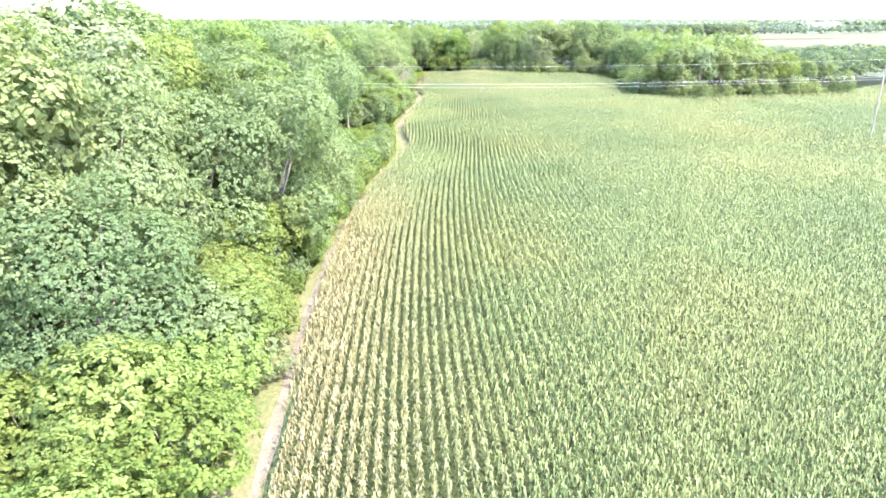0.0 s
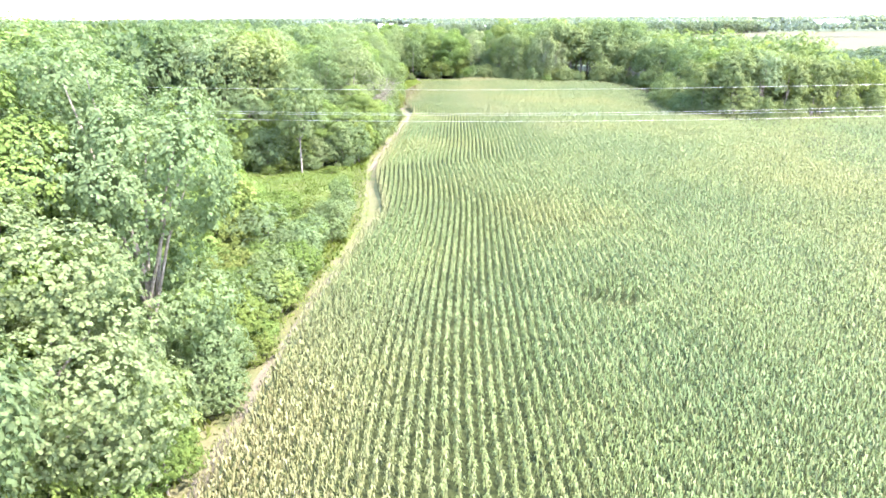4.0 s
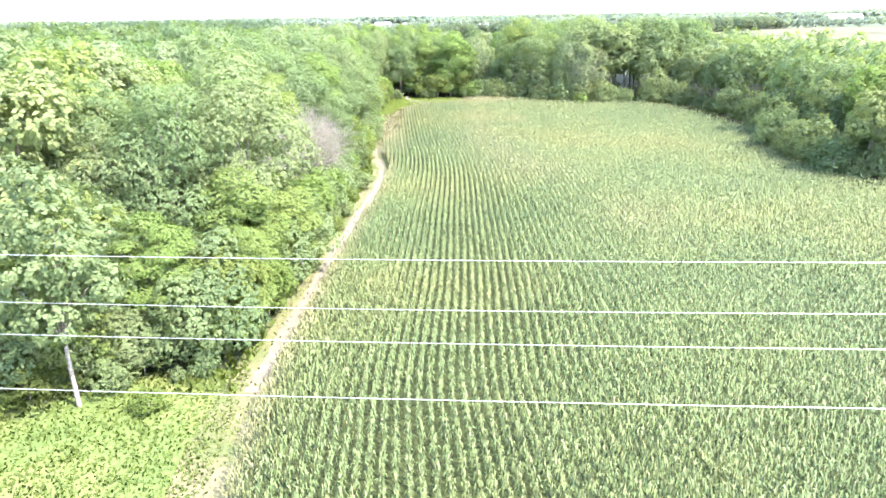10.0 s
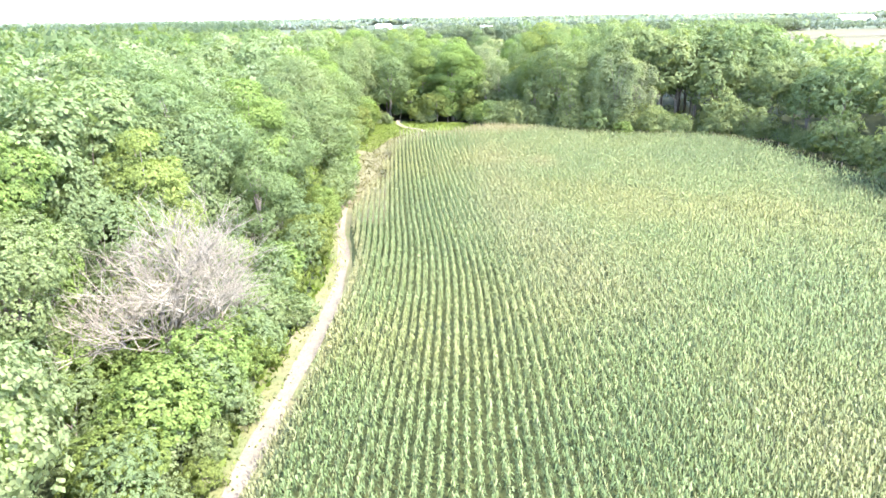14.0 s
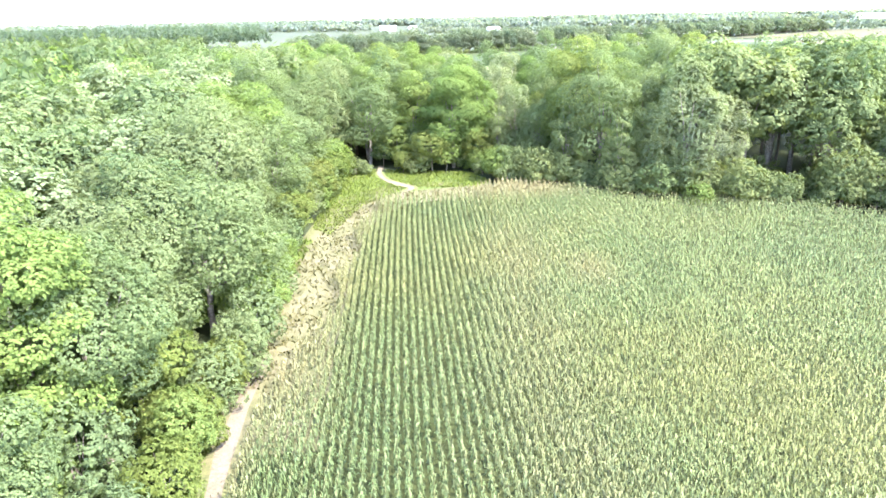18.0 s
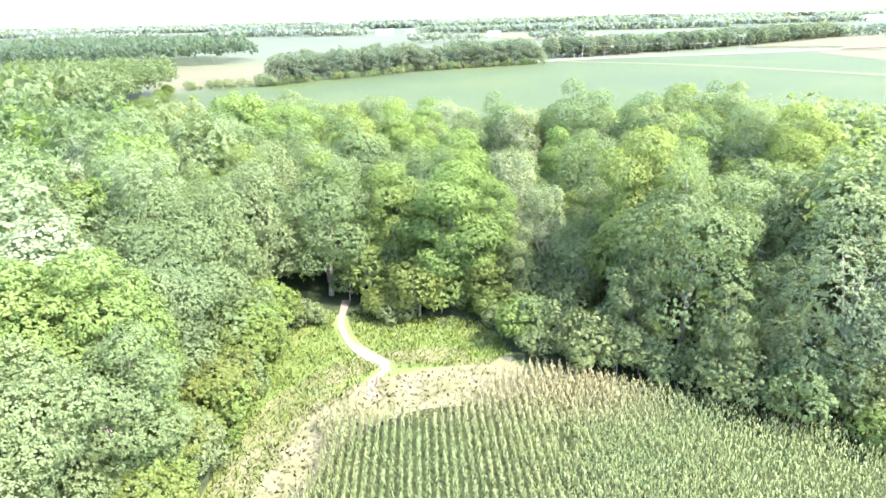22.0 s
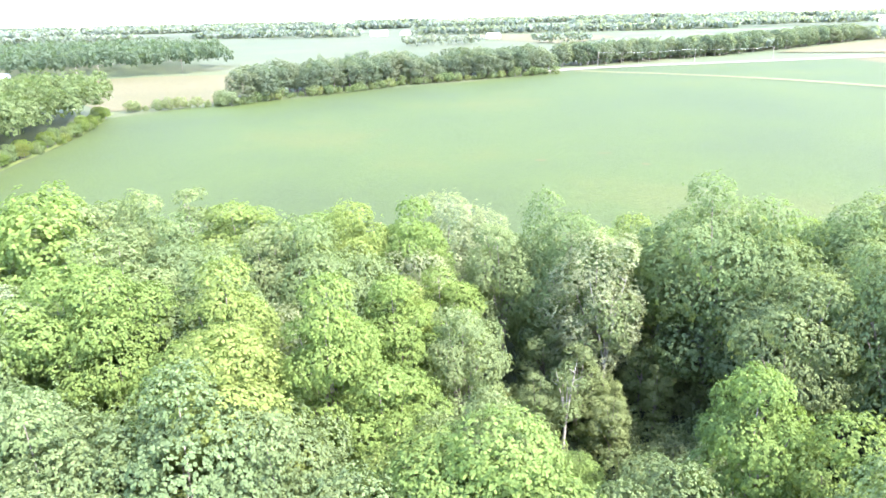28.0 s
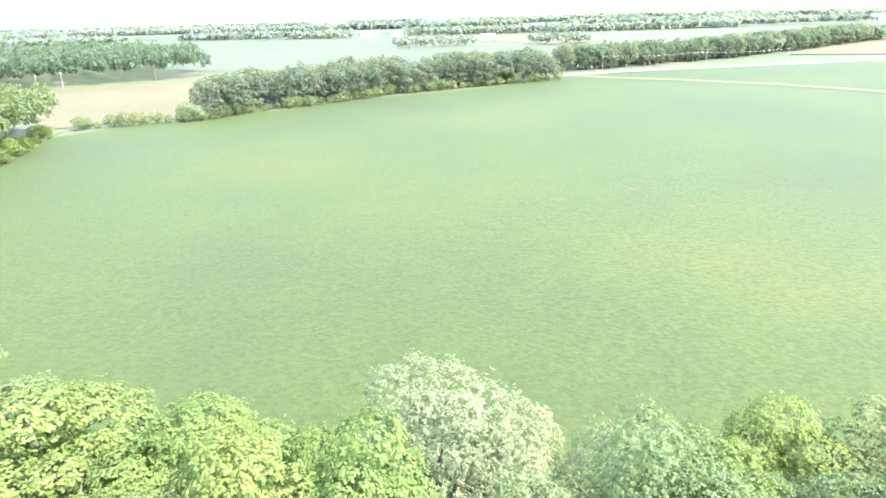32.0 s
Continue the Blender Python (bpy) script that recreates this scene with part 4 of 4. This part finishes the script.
# ---- power line on two-pole frames ----
def insulator(x, y, z):
    return joined([tube([(x, y, z + 0.16 * i), (x, y, z + 0.05 + 0.16 * i), (x, y, z + 0.10 + 0.16 * i)], [0.05, 0.16, 0.05], 8) for i in range(6)])


def line_at(x):
    return 144.2 - 0.068 * (x - 22)


def line_frame(x, y, group="power line frames"):
    t = thing("power_line_frame", "tall two-pole wooden power line frame standing in corn", "power line", group)
    for dy in (-2.2, 2.2):
        part("pole", mesh_of("pole", *tube([(x, y + dy, -0.5), (x, y + dy, 8), (x, y + dy, 17)], [0.19, 0.16, 0.12], 8), POLE, True), t)
    part("crossarm", mesh_of("crossarm", *box(x, y, 14.7, 0.22, 9.6, 0.28), POLE), t)
    for dy in (-4.2, 0, 4.2):
        part("insulator", mesh_of("insulator", *insulator(x, y + dy, 13.75), GLAZE, True), t)
    return t


SPANS = [(-330, -100), (-100, 94), (94, 290)]
for x in (94, -100):
    line_frame(x, line_at(x))
for dy, high, sag in ((-4.2, 13.75, 2.3), (0, 13.75, 2.0), (4.2, 13.75, 2.3), (1.2, 17.2, 1.8)):
    pts = []
    for xa, xb in SPANS:
        for i in range(24):
            u = i / 24
            pts.append((xa + (xb - xa) * u, line_at(xa + (xb - xa) * u) + dy, high - 4 * sag * u * (1 - u)))
    v, f = tube(pts, [0.012] * len(pts), 5)
    thing("power_wire", "bright aluminium wire sagging over the field", "wire", "power wires", mesh_of("power_wire", v, f, WIRE, True))


def road_pole(x, y, turn):
    t = thing("utility_pole", "weathered wooden utility pole with a crossarm by the road", "utility pole", "utility poles")
    part("pole", mesh_of("pole", *tube([(0, 0, -0.4), (0, 0, 6), (0, 0, 11.5)], [0.22, 0.18, 0.14], 8), POLE, True), t)
    part("crossarm", mesh_of("crossarm", *box(0, 0, 10.6, 2.4, 0.12, 0.14), POLE), t)
    for dx in (-1.05, -0.4, 0.4, 1.05):
        part("insulator", mesh_of("insulator", *tube([(dx, 0, 10.74), (dx, 0, 10.82), (dx, 0, 10.92)], [0.05, 0.07, 0.03], 6), GLAZE, True), t)
    t.matrix_basis = pose(x, y, 0, 0, 0, turn)


for x, y in ((-264, 818), (-218, 897), (-258, 838), (124, 862), (204, 874), (275, 892)):
    road_pole(x, y, 70)


# ---- bare tree ----
def bare_tree(x, y, height, seed):
    g = random.Random(seed)
    t = thing("bare_tree", "leafless grey-brown tree with a fan of fine twigs", "tree")
    limbs, twigs = [], []

    def grow(p, d, length, r, level):
        q = p + d * length
        (limbs if level < 2 else twigs).append(tube([p, (p + q) / 2 + Vector((g.uniform(-1, 1), g.uniform(-1, 1), g.uniform(-0.3, 0.6))) * length * 0.07, q], [r, r * 0.75, r * 0.5], 6 if level < 2 else 3))
        if level == 4:
            return
        for i in range((11, 7, 6, 7)[level]):
            s = Vector((g.gauss(0, 1), g.gauss(0, 1), g.gauss(0.35, 0.5))).normalized()
            n = (d * (0.6 if level else 0.55) + s * (0.7 if level else 0.85)).normalized()
            grow(p + d * length * (g.uniform(0.35, 1.0)), n, length * (g.uniform(0.95, 1.5) if level == 0 else g.uniform(0.5, 0.78)), r * 0.5, level + 1)

    grow(Vector((0, 0, -0.3)), Vector((0.08, -0.02, 1)).normalized(), height * 0.26, 0.22, 0)
    part("trunk", mesh_of("trunk", *joined(limbs), BARE, True), t)
    part("twig_fan", mesh_of("twig_fan", *joined(twigs), BARE, True), t)
    t.matrix_basis = pose(x, y, 0, 0, 0, 0) @ Matrix.Diagonal((1.45, 1.3, 1.35, 1))


bare_tree(-17.5, 211, 13, 5)


def snag(x, y):
    """A tall trunk at the wood's edge with a thin crown."""
    t = thing("edge_tree", "tree with a tall bare trunk at the clearing's edge", "tree")
    v, f, tips, soft = crown_of(91, 14000, 0.26, 4.6, 7.6, 11.0, lobes=46, tuft=0.7, leaves=12, gap=0.3)
    part("trunk", mesh_of("trunk", *wood_of(92, tips, 10, 0.15, 7), BARK, True), t)
    part("crown", mesh_of("crown", v, f, LEAF, True, normals=soft), t)
    t.matrix_basis = pose(x, y, 0)


snag(-23, 158.6)


def slender_tree(x, y, height, seed, spread):
    """A pale-barked tree whose forked trunk shows through thin foliage."""
    g = random.Random(seed)
    t = thing("slender_tree", "slender tree with pale forked trunk and thin leaves", "tree", "slender trees")
    fork, tips, pieces = height * 0.42, [], []
    pieces.append(tube([(0, 0, -0.3), (0.1, 0.05, fork * 0.5), (0, 0.1, fork)], [0.17, 0.14, 0.12], 7))
    for i in range(5):
        a = i * 1.256 + g.uniform(-0.4, 0.4)
        out, top = spread * g.uniform(0.35, 0.8), height * g.uniform(0.75, 0.97)
        z = fork * g.uniform(0.8, 1.0)
        knee = (out * 0.45 * math.cos(a), out * 0.45 * math.sin(a), z + (top - z) * 0.5)
        tip = (out * math.cos(a), out * math.sin(a), top)
        pieces.append(tube([(0, 0.1, z), knee, tip], [0.10, 0.07, 0.02], 6))
        for k in range(3):
            u = g.uniform(0.4, 0.9)
            p = [knee[j] + (tip[j] - knee[j]) * u for j in range(3)]
            b = g.uniform(0, 6.28)
            pieces.append(tube([p, (p[0] + 0.9 * math.cos(b), p[1] + 0.9 * math.sin(b), p[2] + 0.7)], [0.035, 0.012], 4))
    v, f, _, soft = crown_of(seed, 9000, 0.19, spread, height * 0.4, height * 0.62, lobes=26, tuft=0.42, leaves=5, gap=0.45, up=0.6)
    part("trunk", mesh_of("trunk", *joined(pieces), SILVER_BARK, True), t, "pale grey forked trunk")
    part("crown", mesh_of("crown", v, f, LEAF, True, normals=soft), t)
    t.matrix_basis = pose(x, y, float(lie(x, y)), 0, 0, g.uniform(0, 360))


for x, y, height, spread in ((15.5, 386, 11.0, 1.6), (20.5, 393, 17.0, 3.0), (32.5, 386.5, 16.5, 3.4), (12.5, 358, 15.5, 2.4)):
    slender_tree(x, y, height, int(x * 7 + y), spread)


# ---- low growth ----
def tufts(name, label, category, poly, density, tall, wide, mat, seed, rows=0.0, path=()):
    """Blades and small leaves scattered over an area, joined as one."""
    g = np.random.default_rng(seed)
    px, py = np.array(poly, float).T
    n = int((px.max() - px.min()) * (py.max() - py.min()) * density)
    x, y = g.uniform(px.min(), px.max(), n), g.uniform(py.min(), py.max(), n)
    if rows:
        x = np.round(x / rows) * rows + g.normal(0, rows * 0.16, n)
    k = inside(x, y, poly)
    for (xa, ya), (xb, yb) in zip(path, path[1:]):
        u = np.clip(((x - xa) * (xb - xa) + (y - ya) * (yb - ya)) / ((xb - xa) ** 2 + (yb - ya) ** 2), 0, 1)
        k &= np.hypot(x - xa - u * (xb - xa), y - ya - u * (yb - ya)) > 1.0
    x, y = x[k], y[k]
    n = len(x)
    clump = np.array([0.6 + 0.8 * noise.noise((a * 0.35, b * 0.35, seed)) for a, b in zip(x.tolist(), y.tolist())])
    h = tall * np.clip(g.uniform(0.4, 1.0, n) + clump * 0.5, 0.25, 1.6)
    a = g.uniform(0, 2 * math.pi, n)
    w = wide * g.uniform(0.6, 1.3, n)
    c, s, lean = np.cos(a), np.sin(a), g.normal(0, 0.35, (n, 2)) * h[:, None]
    z = lie(x, y)
    v = np.stack([np.stack([x - c * w * 0.4, y - s * w * 0.4, z], 1), np.stack([x + lean[:, 0] * 0.5 + s * w * 0.5, y + lean[:, 1] * 0.5 - c * w * 0.5, z + h * 0.6], 1), np.stack([x + lean[:, 0] + c * w * 0.2, y + lean[:, 1] + s * w * 0.2, z + h], 1), np.stack([x + lean[:, 0] * 0.5 - s * w * 0.5, y + lean[:, 1] * 0.5 + c * w * 0.5, z + h * 0.55], 1)], 1).reshape(-1, 3)
    up = np.repeat(np.stack([lean[:, 0] + 0.3 * c, lean[:, 1] + 0.3 * s, np.ones(n)], 1), 4, 0)
    up /= np.linalg.norm(up, axis=1)[:, None]
    return thing(name, label, category, "", mesh_of(name, v, np.arange(n * 4).reshape(-1, 4), mat, True, normals=up), "stuff")


tufts("weeds", "tall bright green weeds in the clearing", "weeds", [(-62, 139), (-30, 137), (-28, 98), (-16, 88), (-13, 88), (-11, 112), (-9.5, 132), (-10, 140), (-12, 163.5), (-62, 162.5)], 26, 0.24, 0.16, WEED, 1)
tufts("meadow_grass", "yellow-green tall grass in the field corner", "grass", [(-15, 305), (-12, 302), (-9, 317), (-2, 327), (10, 327.5), (13, 331), (9, 339), (-13, 343), (-17, 330)], 26, 0.4, 0.13, GRASS, 2, 0.0, [(-2.5, 321), (-3, 324), (-1.5, 327.5), (-4, 330), (-6.5, 333), (-8.5, 338), (-9, 346)])
tufts("dry_grass", "pale straw-coloured grass round the corn's corner", "grass", [(-14.5, 262), (-9, 262), (-6.5, 280), (-6.8, 300), (-5.5, 311), (0, 317), (6, 318), (12, 325), (9, 327), (-2, 325.5), (-9, 319), (-12.5, 310), (-14, 296)], 7, 0.35, 0.22, STRAW_GRASS, 6)
tufts("verge_grass", "pale ragged grass over the edge of the track", "grass", [(-16.5, 60), (-12.3, 60), (-12.4, 78), (-11.2, 100), (-9.4, 123), (-8.2, 132), (-10.4, 150), (-10.8, 165), (-10.2, 185), (-8.6, 205), (-7.8, 235), (-10, 250), (-15, 250), (-13, 160), (-14, 140), (-15, 100)], 5, 0.28, 0.16, GRASS, 8)
tufts("verge_grass", "dry grass and weeds along the wood", "grass", [(-16, 20), (-12.5, 20), (-13.5, 60), (-13, 98), (-10.5, 118), (-10, 130), (-16, 132), (-17, 90)], 6, 0.6, 0.35, WEED, 3)
tufts("verge_grass", "green grass between the track and the wood", "grass", [(-17, 160), (-12.2, 160), (-12, 175), (-10.5, 195), (-9.6, 215), (-9.6, 235), (-13, 258), (-14, 300), (-19, 300), (-17, 240), (-16, 190)], 6, 0.6, 0.4, WEED, 4)
for ya, yb, many in ((417, 440, 4.0), (440, 460, 2.4), (460, 490, 1.2)):
    tufts("bean_plants", "low green soybean plants in rows", "soybean crop", [(-50 - (yb - 417), ya), (60 + (yb - 417), ya), (60 + (yb - 417), yb), (-50 - (yb - 417), yb)], many, 0.16, 0.6, BEAN, ya, 0.76)


# ---- farm buildings far off ----
def farm_shed(x, y, w, d, h, turn):
    t = thing("farm_building", "pale farm building with a pitched roof far off", "building", "farm buildings")
    part("wall", mesh_of("wall", *box(0, 0, 0, w, d, h), PALE), t)
    e = 0.4
    v = [(-w / 2 - e, -d / 2 - e, h), (w / 2 + e, -d / 2 - e, h), (w / 2 + e, d / 2 + e, h), (-w / 2 - e, d / 2 + e, h), (-w / 2 - e, 0, h + d * 0.3), (w / 2 + e, 0, h + d * 0.3)]
    part("roof", mesh_of("roof", v + [(v[3][0], v[3][1], v[3][2])], [(0, 1, 5, 4), (2, 3, 4, 5), (0, 4, 3, 6), (1, 2, 5, 5)][:2], TIN), t)
    part("gable", mesh_of("gable", [(sx * w / 2, sy * d / 2, h) for sx in (-1, 1) for sy in (-1, 1)] + [(-w / 2, 0, h + d * 0.28), (w / 2, 0, h + d * 0.28)], [(0, 4, 1), (2, 3, 5)], PALE), t)
    part("door", mesh_of("door", *box(0, -d / 2 - 0.03, 0, 3.5, 0.06, min(3.2, h - 0.3)), TIN), t)
    t.matrix_basis = pose(x, y, 0.3, 0, 0, turn)


for args in ((-150, 1900, 40, 18, 7, 10), (-90, 1930, 26, 14, 6, 60), (90, 1560, 24, 12, 6, 20), (420, 2100, 60, 20, 7, 0), (520, 2140, 40, 18, 7, 30), (-330, 830, 14, 9, 4, 20), (1300, 2330, 120, 30, 6, 5), (640, 2500, 50, 20, 8, 0)):
    farm_shed(*args)


# ---- bare spots in the bean field, wires by the road ----
for x, y, a, b in ((-20, 579, 3.5, 0.9), (32, 520, 2.0, 1.2), (52, 528, 2.4, 1.0), (60, 512, 1.6, 1.1)):
    g = random.Random(int(x))
    rim = [(x + a * math.cos(t * 0.5236) * g.uniform(0.7, 1.2), y + b * math.sin(t * 0.5236) * g.uniform(0.7, 1.2)) for t in range(12)]
    patch_of("thin_patch", rim, STUBBLE, 0.34, "thin pale patch in the soybean crop", "patch", 0.5)
for dx in (-1.05, 1.05):
    pts = [(124 + (275 - 124) * i / 24, 862 + dx + (892 - 862) * i / 24, 10.9 - 1.2 * (1 - (2 * ((i / 12) % 1) - 1) ** 2)) for i in range(25)]
    v, f = tube(pts, [0.02] * len(pts), 5)
    thing("road_wire", "thin wire strung between the road poles", "wire", "road wires", mesh_of("road_wire", v, f, WIRE, True))
